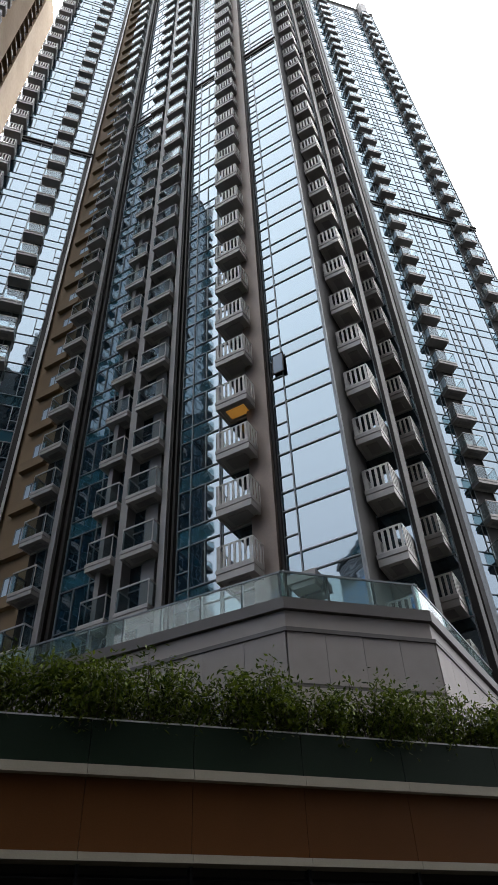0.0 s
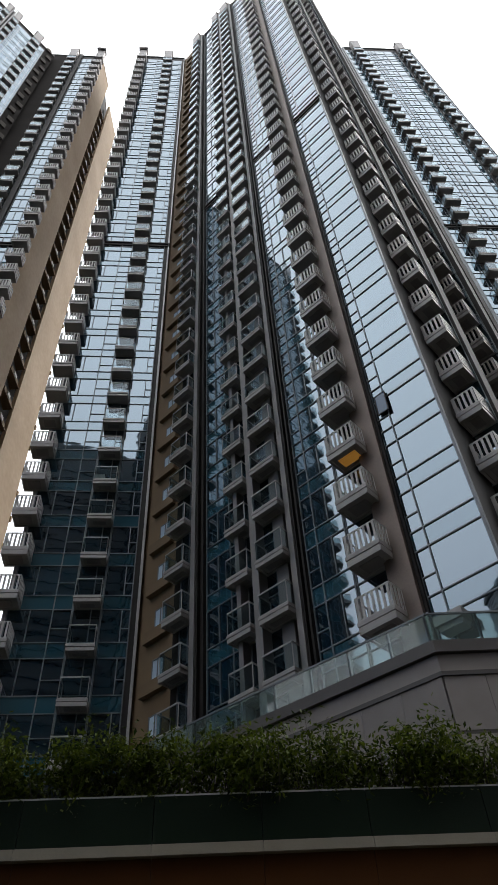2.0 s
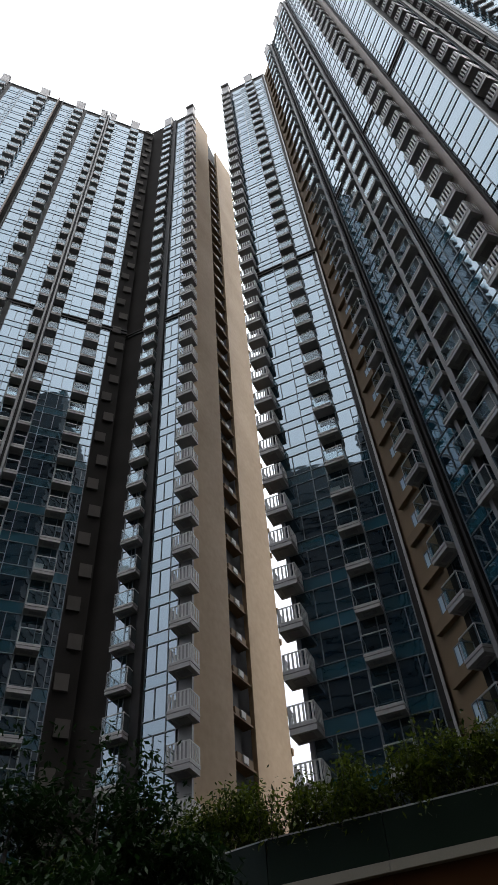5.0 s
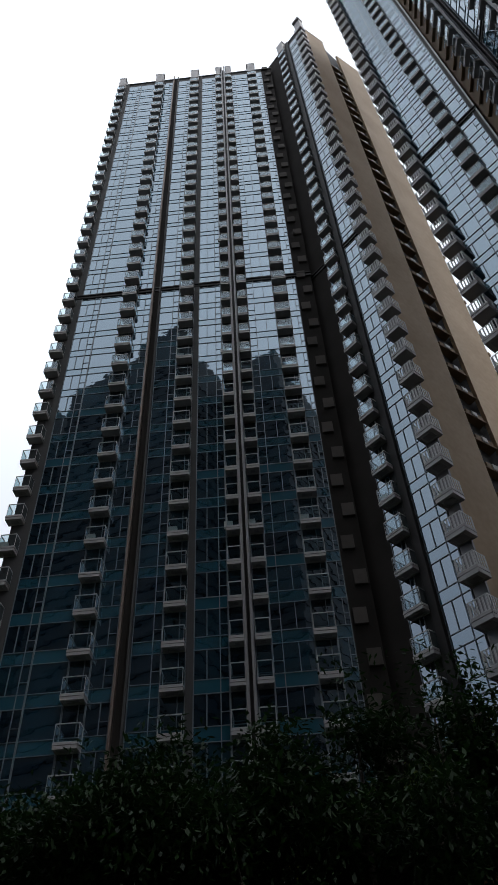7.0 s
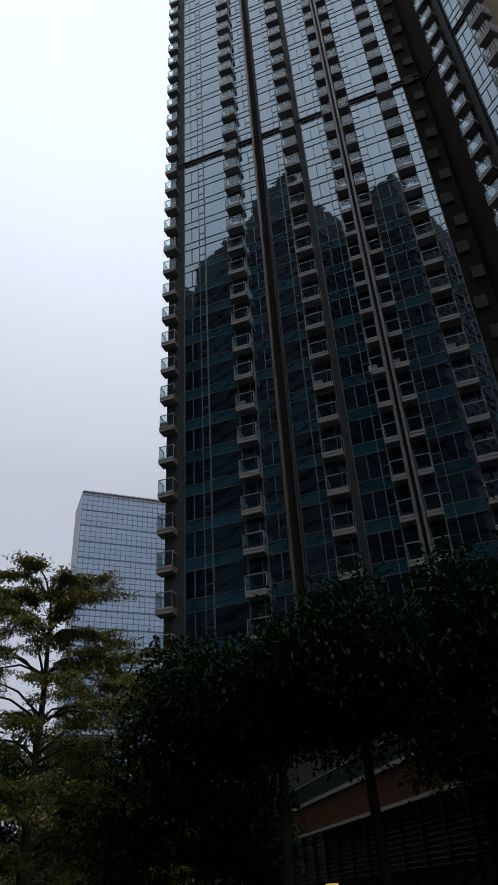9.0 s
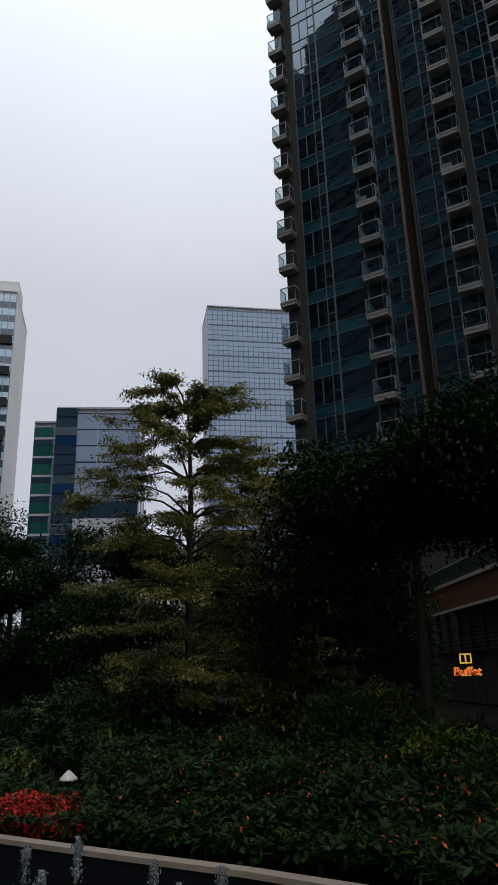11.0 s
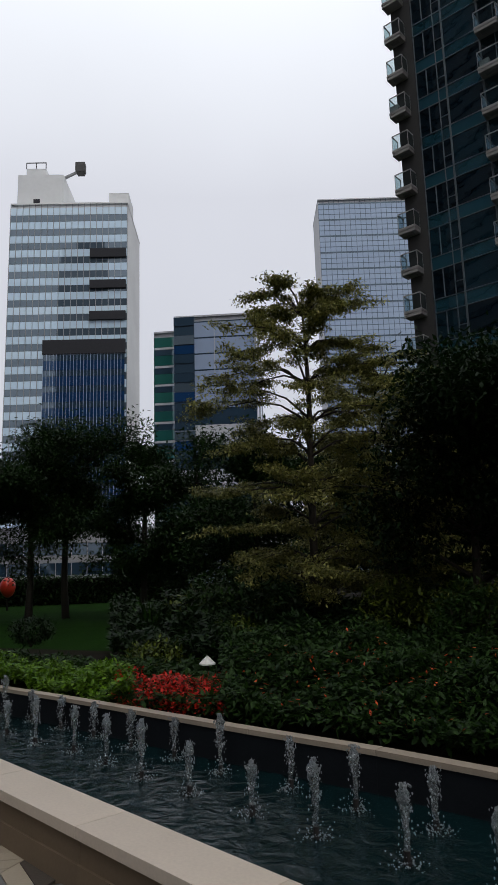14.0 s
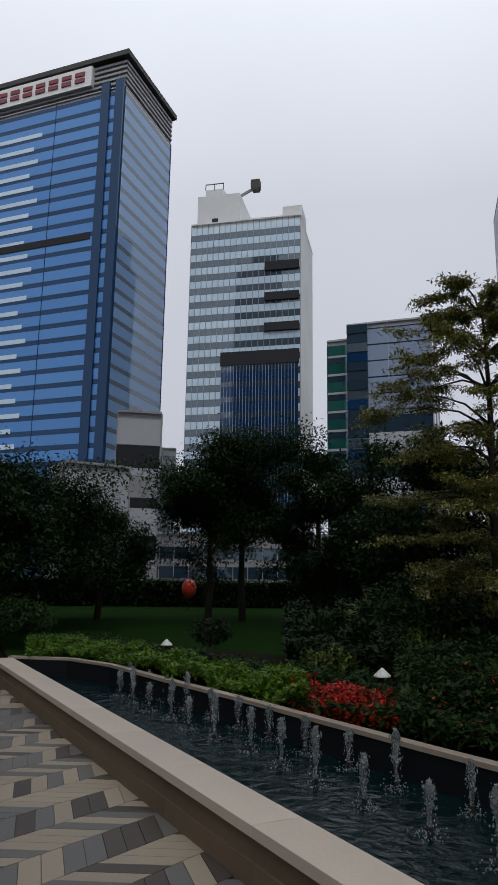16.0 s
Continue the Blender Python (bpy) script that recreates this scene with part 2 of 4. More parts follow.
def thin_glass(name, tint):
    """Railing glass: clear, with a sheen that grows at a slant."""
    m = bpy.data.materials.new(name)
    m.use_nodes = True
    nodes, links = m.node_tree.nodes, m.node_tree.links
    clear, gloss, mix, slant = nodes.new("ShaderNodeBsdfTransparent"), nodes.new("ShaderNodeBsdfGlossy"), nodes.new("ShaderNodeMixShader"), nodes.new("ShaderNodeLayerWeight")
    clear.inputs["Color"].default_value, gloss.inputs["Color"].default_value = (*tint, 1), (0.8, 0.92, 1.0, 1)
    gloss.inputs["Roughness"].default_value, slant.inputs["Blend"].default_value = 0.03, 0.5
    power, scale = nodes.new("ShaderNodeMath"), nodes.new("ShaderNodeMath")
    power.operation, scale.operation = "POWER", "MULTIPLY_ADD"
    power.inputs[1].default_value, scale.inputs[1].default_value, scale.inputs[2].default_value = 3.0, 0.6, 0.05
    links.new(slant.outputs["Facing"], power.inputs[0])
    links.new(power.outputs[0], scale.inputs[0])
    links.new(scale.outputs[0], mix.inputs[0])
    links.new(clear.outputs[0], mix.inputs[1])
    links.new(gloss.outputs[0], mix.inputs[2])
    links.new(mix.outputs[0], nodes["Material Output"].inputs["Surface"])
    return m


M["clear"] = thin_glass("balustrade_glass", (0.62, 0.72, 0.74))
M["warm_lamp"] = glow("warm_ceiling_lamp", (0.9, 0.42, 0.08), 0.12)


# ---- building blocks ----
class Shape:
    """Vertices and faces gathered into one mesh."""

    def __init__(self):
        self.v, self.f, self.m, self.mats = [], [], [], []

    def box(self, x0, x1, y0, y1, z0, z1, m=None):
        n = len(self.v)
        pts = [(x, y, z) for z in (z0, z1) for x, y in ((x0, y0), (x1, y0), (x1, y1), (x0, y1))]
        self.v += [tuple(m @ Vector(p)) for p in pts] if m else pts
        self.f += [(n, n + 3, n + 2, n + 1), (n + 4, n + 5, n + 6, n + 7), (n, n + 1, n + 5, n + 4), (n + 1, n + 2, n + 6, n + 5), (n + 2, n + 3, n + 7, n + 6), (n + 3, n, n + 4, n + 7)]
        return self

    def quad(self, a, b, c, d):
        n = len(self.v)
        self.v += [tuple(a), tuple(b), tuple(c), tuple(d)]
        self.f.append((n, n + 1, n + 2, n + 3))
        return self

    def prism(self, ring, z0, z1):
        """ring: plan points, counter-clockwise."""
        n, k = len(self.v), len(ring)
        self.v += [(x, y, z0) for x, y in ring] + [(x, y, z1) for x, y in ring]
        self.f += [(n + i, n + (i + 1) % k, n + k + (i + 1) % k, n + k + i) for i in range(k)]
        self.f += [tuple(n + i for i in reversed(range(k))), tuple(n + k + i for i in range(k))]
        return self

    def tube(self, pts, radii, sides=6):
        n = len(self.v)
        for i, p in enumerate(pts):
            way = (Vector(pts[min(i + 1, len(pts) - 1)]) - Vector(pts[max(i - 1, 0)])).normalized()
            side = way.cross(Vector((0.3, 0.9, 0.2))).normalized()
            up = way.cross(side)
            for j in range(sides):
                a = 2 * math.pi * j / sides
                self.v.append(tuple(Vector(p) + radii[i] * (math.cos(a) * side + math.sin(a) * up)))
        for i in range(len(pts) - 1):
            for j in range(sides):
                a, b = n + i * sides + j, n + i * sides + (j + 1) % sides
                self.f.append((a, b, b + sides, a + sides))
        self.f.append(tuple(n + (len(pts) - 1) * sides + j for j in range(sides)))
        self.f.append(tuple(n + j for j in reversed(range(sides))))
        return self

    def mesh(self, name, mat, smooth=False):
        me = bpy.data.meshes.new(name)
        me.from_pydata(self.v, [], self.f)
        me.materials.append(M[mat])
        if smooth:
            me.shade_smooth()
        return me


def lattice(rects, y0, y1, name, mat, fold=None):
    """One joined mesh of flat bars. rects: (x0, x1, z0, z1); y0, y1: back and front; fold: bends x round corners."""
    xs = sorted({round(v, 4) for r in rects for v in r[:2]})
    zs = sorted({round(v, 4) for r in rects for v in r[2:]})
    solid = {(i, k) for i in range(len(xs) - 1) for k in range(len(zs) - 1)
             if any(r[0] <= (xs[i] + xs[i + 1]) / 2 <= r[1] and r[2] <= (zs[k] + zs[k + 1]) / 2 <= r[3] for r in rects)}
    s, ids = Shape(), {}

    def corner(i, k, side):
        if (i, k, side) not in ids:
            ids[i, k, side] = len(s.v)
            y = y1 if side else y0
            s.v.append((*fold(xs[i], y), zs[k]) if fold else (xs[i], y, zs[k]))
        return ids[i, k, side]

    for i, k in solid:
        a, b, c, d = ((i, k), (i + 1, k), (i + 1, k + 1), (i, k + 1))
        s.f.append(tuple(corner(*p, 1) for p in (d, c, b, a)))
        s.f.append(tuple(corner(*p, 0) for p in (a, b, c, d)))
        for (di, dk), p, q in (((0, -1), a, b), ((1, 0), b, c), ((0, 1), c, d), ((-1, 0), d, a)):
            if (i + di, k + dk) not in solid:
                s.f.append((corner(*p, 1), corner(*q, 1), corner(*q, 0), corner(*p, 0)))
    return s.mesh(name, mat)


def part(name, data, parent, m=None, label=""):
    """One mesh object under a thing or under a part."""
    ob = new(name, data)
    ob.parent = parent
    if m is not None:
        ob.matrix_local = m
    if label:
        ob["label"] = label
    return ob


def thing(name, data=None, m=None, label="", category="", group="", kind=""):
    ob = new(name, data)
    if m is not None:
        ob.matrix_world = m
    return tagged(ob, label, category, group, kind)


def leaves_mesh(name, mat, points, size, droop=0.4, spread=0.5, rng=None):
    """Many small folded leaves round the points given (n x 3), each turned its own way."""
    rng = rng or np.random.default_rng(3)
    n = len(points)
    a = rng.uniform(0, 2 * np.pi, n)
    tilt = rng.normal(-droop, spread, n)
    ln = size * rng.uniform(0.6, 1.3, n)
    along = np.stack([np.cos(a) * np.cos(tilt), np.sin(a) * np.cos(tilt), np.sin(tilt)], 1)
    side = np.stack([-np.sin(a), np.cos(a), rng.uniform(-0.5, 0.5, n)], 1)
    side /= np.linalg.norm(side, axis=1)[:, None]
    w = ln * rng.uniform(0.32, 0.5, n)
    p0, p2 = points, points + along * ln[:, None]
    mid_p = points + along * (ln * 0.5)[:, None]
    verts = np.stack([p0, mid_p + side * (w / 2)[:, None], p2, mid_p - side * (w / 2)[:, None]], 1).reshape(-1, 3)
    me = bpy.data.meshes.new(name)
    me.vertices.add(4 * n)
    me.vertices.foreach_set("co", verts.ravel().astype(np.float32))
    me.loops.add(4 * n)
    me.loops.foreach_set("vertex_index", np.arange(4 * n, dtype=np.int32))
    me.polygons.add(n)
    me.polygons.foreach_set("loop_start", np.arange(0, 4 * n, 4, dtype=np.int32))
    me.polygons.foreach_set("loop_total", np.full(n, 4, dtype=np.int32))
    me.update(calc_edges=True)
    me.materials.append(M[mat])
    return me


# ---- ground ----
ground = thing("ground", Shape().quad((-1500, -1500, -0.06), (1500, -1500, -0.06), (1500, 1500, -0.06), (-1500, 1500, -0.06)).mesh("ground", "soil"), label="dark earth ground under the podium garden", category="ground", kind="structure")

# ---- apartment towers ----
STOREY, BELT, ROOF = 3.0, 66.6, 136.7
LOW, HIGH = -18, 23


def level(k):
    """Height of storey k, counted from the belt course."""
    return BELT - 1.5 + k * (3.04 if k > 0 else 2.95)


def facade(x, y, angle):
    """A frame on a facade: local x runs along it, local y points out of it."""
    return pose(x, y, 0, 0, 0, angle)


def balcony_meshes(w, kind):
    """Slab with grooved fascia and recessed soffit; railing of bars, or a frame with glass."""
    d, f, s = (1.2, 1.0, Shape()) if kind == "bars" else (0.85, 0.74, Shape())
    rings = [(0.12, 0.07), (0.12, 0.0), (0.0, 0.0), (0.0, 0.29), (0.045, 0.29), (0.045, 0.325), (-0.02, 0.325), (-0.02, 0.5)]
    for inset, z in rings:
        s.v += [(inset, max(inset, 0.0), z * f), (w - inset, max(inset, 0.0), z * f), (w - inset, d - inset, z * f), (inset, d - inset, z * f)]
    for n in range(len(rings) - 1):
        s.f += [(4 * n + j, 4 * n + (j + 1) % 4, 4 * n + 4 + (j + 1) % 4, 4 * n + 4 + j) for j in range(4)]
    top = 4 * (len(rings) - 1)
    s.f += [(3, 2, 1, 0), (top, top + 1, top + 2, top + 3)]
    slab = s.mesh("balcony_slab", "fascia")
    panel = Shape().box(0.34, w - 0.34, 0.25, d - 0.3, 0.03 * f, 0.075 * f).mesh("soffit_panel", "soffit_panel")

    def fold(x, y):
        if x <= d:
            return y, x
        if x <= d + w:
            return x - d, d - y
        return w - y, 2 * d + w - x

    full = 2 * d + w
    foot = 0.5 * f
    rects = [(0, full, 1.46, 1.53), (0, full, foot, foot + 0.06)] + [(x - 0.03, x + 0.03, foot, 1.53) for x in (0.03, d, d + w, full - 0.03)]
    if kind == "bars":
        n = int(w / 0.21)
        rects += [(d + w * (i + 0.5) / n - 0.052, d + w * (i + 0.5) / n + 0.052, 0.5, 1.53) for i in range(n)]
        rects += [(x + d * (i + 0.5) / 5 - 0.05, x + d * (i + 0.5) / 5 + 0.05, 0.5, 1.53) for x in (0, d + w) for i in range(5)]
        return slab, panel, lattice(rects, 0.0, 0.035, "railing", "bars", fold), None
    g = Shape()
    g.quad((0.06, d - 0.025, foot + 0.06), (w - 0.06, d - 0.025, foot + 0.06), (w - 0.06, d - 0.025, 1.46), (0.06, d - 0.025, 1.46))
    for x in (0.025, w - 0.025):
        g.quad((x, 0.06, foot + 0.06), (x, d - 0.06, foot + 0.06), (x, d - 0.06, 1.46), (x, 0.06, 1.46))
    return slab, panel, lattice(rects, 0.0, 0.045, "railing", "rail", fold), g.mesh("glass_panel", "clear")


def window_meshes(w, split, h):
    """One storey of curtain wall: mullions, spandrel, a large pane and a stack of two small ones at the side.
    split: share of the width taken by the small panes; negative: on the other side."""
    t, ph = 0.055, 0.07
    x = w * abs(split)
    cut = x if split > 0 else w - x
    a, b = (cut, w) if split > 0 else (0, cut)
    lo, hi = (0, cut) if split > 0 else (cut, w)
    rects = [(0, w, 0, t), (0, w, 0.92, 0.92 + t), (0, t, 0, h), (w - t, w, 0, h)]
    panes, span = Shape(), Shape()
    span.box(t, w - t, -0.02, 0.02, t, 0.92)
    if split:
        rects += [(cut - t / 2, cut + t / 2, 0.92, h), (lo, hi, 1.75, 1.80)]
        if w > 1.9:
            rects.append((cut - t / 2, cut + t / 2, 0, h))
        panes.box(lo + t / 2, hi - t / 2, -0.02, 0.025, 0.97, 1.76).box(lo + t / 2, hi - t / 2, -0.02, 0.015, 1.79, h)
        if w > 2.1 and abs(split) > 0.23:
            m = (a + b) / 2
            rects.append((m - t / 2, m + t / 2, 0.92, h))
            panes.box(a + t / 2, m, -0.02, 0.012, 0.97, h).box(m, b - t / 2, -0.02, 0.02, 0.97, h)
        else:
            panes.box(a + t / 2, b - t / 2, -0.02, 0.02, 0.97, h)
    else:
        panes.box(t, w - t, -0.02, 0.02, 0.97, h)
    both = Shape()
    both.v = panes.v + span.v
    both.f = panes.f + [tuple(i + len(panes.v) for i in f) for f in span.f]
    glazing = both.mesh("glazing", "glass")
    glazing.materials.append(M["spandrel"])
    for n, poly in enumerate(glazing.polygons):
        poly.material_index = int(n >= len(panes.f))
    return lattice(rects, 0.0, ph, "window_frame", "frame"), panes.mesh("pane", "glass"), span.mesh("spandrel_panel", "spandrel"), glazing


def tower(label, at, length, depth, bays, balconies, strips, low=LOW, start=0.0, warm=False, high=HIGH, top=ROOF):
    """A tower wing. bays: (u0, u1, split, out); balconies: (u0, u1, kind, out); strips, full height: (u0, u1, y0, y1, material, name)."""
    t = thing("apartment_tower", None, at, label, "apartment tower")
    base = level(low)
    w = Shape().box(start, length, -depth, -0.06, 0.0, top)
    part("wall", w.mesh("wall", "core"), t)
    part("roof", Shape().box(start - 0.1, length + 0.1, -depth - 0.1, 0.1, top, top + 0.22).mesh("roof", "light_column"), t)
    part("belt_course", Shape().box(start - 0.05, length + 0.05, -0.05, 0.12, BELT - 0.28, BELT + 0.0).box(start - 0.05, length + 0.05, -0.05, 0.2, BELT + 0.12, BELT + 0.3).mesh("belt_course", "bronze"), t, label="dark bronze double belt course")
    for u0, u1, y0, y1, mat, name in strips:
        part(name, Shape().box(u0, u1, y0, y1, base - 2.5, top + (0.8 if mat in ("pilaster", "light_column") else 0.1)).mesh(name, mat), t)
    for u0, u1, split, out in bays:
        kinds = window_meshes(u1 - u0, split, 2.95), window_meshes(u1 - u0, split, 3.04)
        for k in range(low, high):
            frame_me, pane_me, span_me, glazing_me = kinds[k >= 0]
            o = part("window", frame_me, t, pose(u0, out - 0.02, level(k)))
            if k >= -7:
                part("glazing", glazing_me, o)
                continue
            part("pane", pane_me, o)
            part("spandrel_panel", span_me, o)
    for u0, u1, kind, out in balconies:
        width = u1 - u0
        part("roof_cap", Shape().box(0.12, width - 0.12, 0, 0.85, level(high) - 1.2, top + 0.77).mesh("roof_cap", "fascia"), t, pose(u0, out, 0))
        slab, panel, rail, infill = balcony_meshes(width, kind)
        for k in range(low, high + 1):
            o = part("balcony", slab, t, pose(u0, out, level(k) if k < high else top + 0.75))
            if k < -8:
                part("soffit_panel", WARM if warm and k == -14 and u0 < 5 else panel, o)
            if k < high:
                part("railing", rail, o)
                if infill:
                    part("glass_panel", infill, o)
            if k % 7 == 3 and k < high and kind == "glass":
                part("air_conditioner", AC, o, pose(width * 0.55, 0.35, 0.5))
    return t


WARM = Shape().box(0.34, 1.26, 0.3, 0.86, 0.03, 0.075).mesh("lit_soffit_panel", "warm_lamp")
AC = Shape().box(0, 0.62, 0, 0.28, 0, 0.5).box(0.04, 0.58, 0.28, 0.3, 0.05, 0.45).mesh("air_conditioner", "ac")

# corner tower: long face
tower("dark glass corner tower with white-barred balconies and a bronze pilaster", facade(4.66, 20.23, 151.3), 17.5, 9.0,
      [(0.78, 3.75, -0.22, 0.0), (4.95, 6.5, 0.0, 0.0), (6.5, 8.7, -0.3, 0.06), (10.45, 12.3, 0.4, 0.0), (12.6, 15.05, 0.3, 0.02), (15.98, 17.05, 0.4, -0.02)],
      [(4.45, 6.05, "bars", 0.0), (9.4, 11.05, "glass", 0.0), (11.55, 12.95, "glass", 0.0), (15.98, 17.45, "glass", 0.0)],
      [(3.85, 4.9, -0.1, 0.4, "pilaster", "pilaster"), (3.72, 3.86, -0.1, 0.2, "bronze", "trim"), (8.72, 8.82, -0.1, 0.3, "bronze", "trim"), (8.82, 8.98, -0.1, 0.1, "recess", "trim"), (8.98, 9.08, -0.1, 0.3, "bronze", "trim"), (9.08, 9.38, -0.1, 0.4, "light_column", "column"),
       (9.75, 10.4, -0.1, 0.12, "light_column", "column"), (12.34, 12.6, -0.1, 0.5, "light_column", "column"), (11.1, 11.5, 0.0, 0.6, "light_column", "column"),
       (15.08, 15.22, -0.1, 0.25, "bronze", "trim"), (15.22, 15.5, -0.1, 0.05, "recess", "trim"), (15.5, 15.62, -0.1, 0.25, "bronze", "trim"), (15.62, 15.95, -0.1, 0.35, "light_column", "column"), (17.08, 17.5, -0.1, 0.02, "recess", "trim"),
       (0.7, 0.8, -0.1, 0.12, "frame", "trim")], start=0.7, warm=True)
entry = thing("entrance_ledge", Shape().box(2.35, 3.45, 0.08, 0.7, 14.25, 14.6).box(2.45, 3.35, 0.08, 0.6, 14.05, 14.25).mesh("entrance_ledge", "fascia"), facade(4.66, 20.23, 151.3), "pale metal ledge at the foot of the glass facade", "ledge")
sash = thing("open_window", None, facade(4.66, 20.23, 151.3) @ pose(2.95, 0.07, 27.1, 2.5), "dark top-hung window standing open on the glass facade", "window")
part("sash_frame", lattice([(0, 0.62, 0, 0.06), (0, 0.62, 1.34, 1.4), (0, 0.06, 0, 1.4), (0.56, 0.62, 0, 1.4)], 0, 0.06, "sash_frame", "bronze"), sash, pose(0, 0, -1.4))
part("pane", Shape().box(0.05, 0.57, 0.02, 0.04, 0.05, 1.35).mesh("pane", "navy_glass"), sash, pose(0, 0, -1.4))
# corner tower: stepped returns, each with its own stack of balconies
tower("stepped side of the corner tower with a stack of barred balconies", facade(6.45, 21.88, 151.3), 1.6, 0.8,
      [(0.15, 1.55, 0.0, 0.0)], [(0.25, 1.4, "bars", 0.0)], [(0.0, 0.14, -0.1, 0.1, "bronze", "trim")])
tower("rear step of the corner tower with a stack of barred balconies", facade(9.2, 25.28, 151.3), 1.9, 0.8,
      [(0.3, 1.85, 0.0, 0.0)], [(0.5, 1.65, "bars", 0.0)], [(0.0, 0.25, -0.1, 0.1, "bronze", "column")])
tower("dark return face of the corner tower", facade(12.5, 35.3, 242.2), 14.1, 6.0,
      [(4.8, 7.1, 0.3, 0.0), (8.0, 9.4, 0.0, 0.0)], [],
      [(0.0, 1.6, -0.1, 0.8, "bronze", "trim"), (2.0, 2.6, -0.1, 0.5, "bronze", "trim"), (2.6, 4.7, -0.1, 0.1, "bronze", "trim"), (7.2, 7.9, -0.1, 0.4, "bronze", "trim"), (9.5, 14.1, -0.1, 0.02, "recess", "trim")])
# middle wing
tower("pale blue glass tower wing with two stacks of balconies", facade(-13.25, 30.11, 198.5), 7.25, 9.0,
      [(0.45, 2.05, 0.3, 0.0), (2.05, 3.6, 0.35, 0.0), (3.6, 7.05, 0.3, 0.02)],
      [(2.05, 3.5, "glass", 0.0), (6.4, 7.85, "bars", 0.0)],
      [(0.0, 0.14, -0.1, 0.1, "rail", "trim"), (0.14, 0.42, -0.1, 0.0, "bronze", "trim"), (7.06, 7.25, -0.1, 0.1, "light_column", "column")])
# gable wing
tower("glass tower wing beside a beige windowless gable", facade(-27.0, 26.0, 198), 8.8, 12.4,
      [(0.75, 3.05, 0.3, 0.0), (4.4, 5.6, 0.3, 0.0)],
      [(-0.75, 0.7, "bars", 0.0), (3.75, 5.25, "glass", 0.0)],
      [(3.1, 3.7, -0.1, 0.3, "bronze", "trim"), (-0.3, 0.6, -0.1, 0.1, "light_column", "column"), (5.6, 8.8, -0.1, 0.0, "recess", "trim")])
# wide wing
# recess strips lie almost flush; only their dark colour gives the shade
tower("wide dark glass apartment tower with six stacks of balconies", facade(-34.0, 23.15, 243.4), 26.3, 10.0,
      [(1.7, 2.75, 0.35, 0.0), (2.75, 4.2, 0.3, 0.0), (4.2, 6.95, -0.25, 0.02), (6.95, 8.0, 0.0, 0.0), (8.7, 9.7, 0.0, 0.0), (9.7, 12.0, 0.25, 0.02), (12.5, 14.1, 0.3, 0.0), (14.1, 16.1, 0.3, 0.02), (17.1, 18.65, 0.4, 0.0), (18.65, 20.1, 0.3, 0.0), (20.1, 22.6, 0.0, 0.02), (22.6, 24.75, 0.28, 0.02)],
      [(2.75, 4.2, "glass", 0.0), (6.95, 7.95, "glass", 0.0), (8.65, 9.6, "glass", 0.0), (12.5, 13.95, "glass", 0.0), (18.6, 20.1, "glass", 0.0), (25.3, 26.55, "glass", 0.0)],
      [(0.0, 1.65, -0.1, -0.04, "recess", "trim"), (8.02, 8.2, -0.1, 1.0, "light_column", "column"), (8.45, 8.63, -0.1, 1.0, "light_column", "column"), (8.2, 8.45, -0.1, 0.6, "bronze", "trim"),
       (12.02, 12.48, -0.1, 0.1, "core", "column"), (16.12, 16.26, -0.1, 0.35, "core", "trim"), (16.3, 16.85, -0.1, 0.0, "recess", "trim"), (16.85, 17.02, -0.1, 0.35, "pilaster", "trim"), (24.8, 26.3, -0.1, 0.06, "core", "column")], high=HIGH - 1, top=ROOF - 3.3)
# service recess beside the wide wing, its shade put into dark colours
recess = thing("service_bay", None, facade(-34.0, 23.15, 243.4), "service recess with stacked ledges, coloured dark for its shade", "wall")
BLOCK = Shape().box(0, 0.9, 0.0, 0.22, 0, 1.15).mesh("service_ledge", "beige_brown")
for k in range(-17, HIGH):
    part("service_ledge", BLOCK, recess, pose(0.15 if k % 2 else 0.6, -0.03, level(k) + 0.9))
# far wing
tower("slim pale glass tower wing with dark stacked balconies", facade(25.2, 39.5, 197.5), 12.0, 9.0,
      [(3.2, 5.2, 0.3, 0.0), (5.2, 7.4, -0.3, 0.0), (7.4, 9.3, 0.3, 0.0), (10.7, 11.9, 0.3, 0.0), (0.2, 1.2, 0.3, 0.0)],
      [(1.5, 2.9, "glass", 0.0), (9.2, 10.8, "glass", 0.0)],
      [(11.9, 12.1, -0.1, 0.1, "frame", "trim")])

# beige gable wall and its service slot
gable = thing("apartment_tower", None, facade(-29.4, 38.3, 281.2), "windowless beige gable wall with a dark service slot", "apartment tower")
for u0, u1 in ((0.0, 4.9), (7.6, 12.55)):
    part("gable_wall", Shape().box(u0, u1, -0.35, 0.0, 0.0, ROOF + (0.6 if u0 > 5 else -1.5)).mesh("gable_wall", "beige"), gable)
# slot wall and ledges are darkened in colour for the slot's shade
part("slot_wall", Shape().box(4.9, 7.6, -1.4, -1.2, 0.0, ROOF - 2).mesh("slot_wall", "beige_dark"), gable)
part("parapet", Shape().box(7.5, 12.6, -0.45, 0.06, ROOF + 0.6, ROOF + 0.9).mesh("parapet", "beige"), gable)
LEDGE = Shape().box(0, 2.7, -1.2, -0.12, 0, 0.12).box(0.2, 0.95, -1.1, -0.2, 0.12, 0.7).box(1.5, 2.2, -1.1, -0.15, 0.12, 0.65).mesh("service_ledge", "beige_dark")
for k in range(-17, 21):
    o = part("service_ledge", LEDGE, gable, pose(4.9, 0, level(k)))
    part("air_conditioner", AC, o, pose(1.0, -0.35, 0.12))
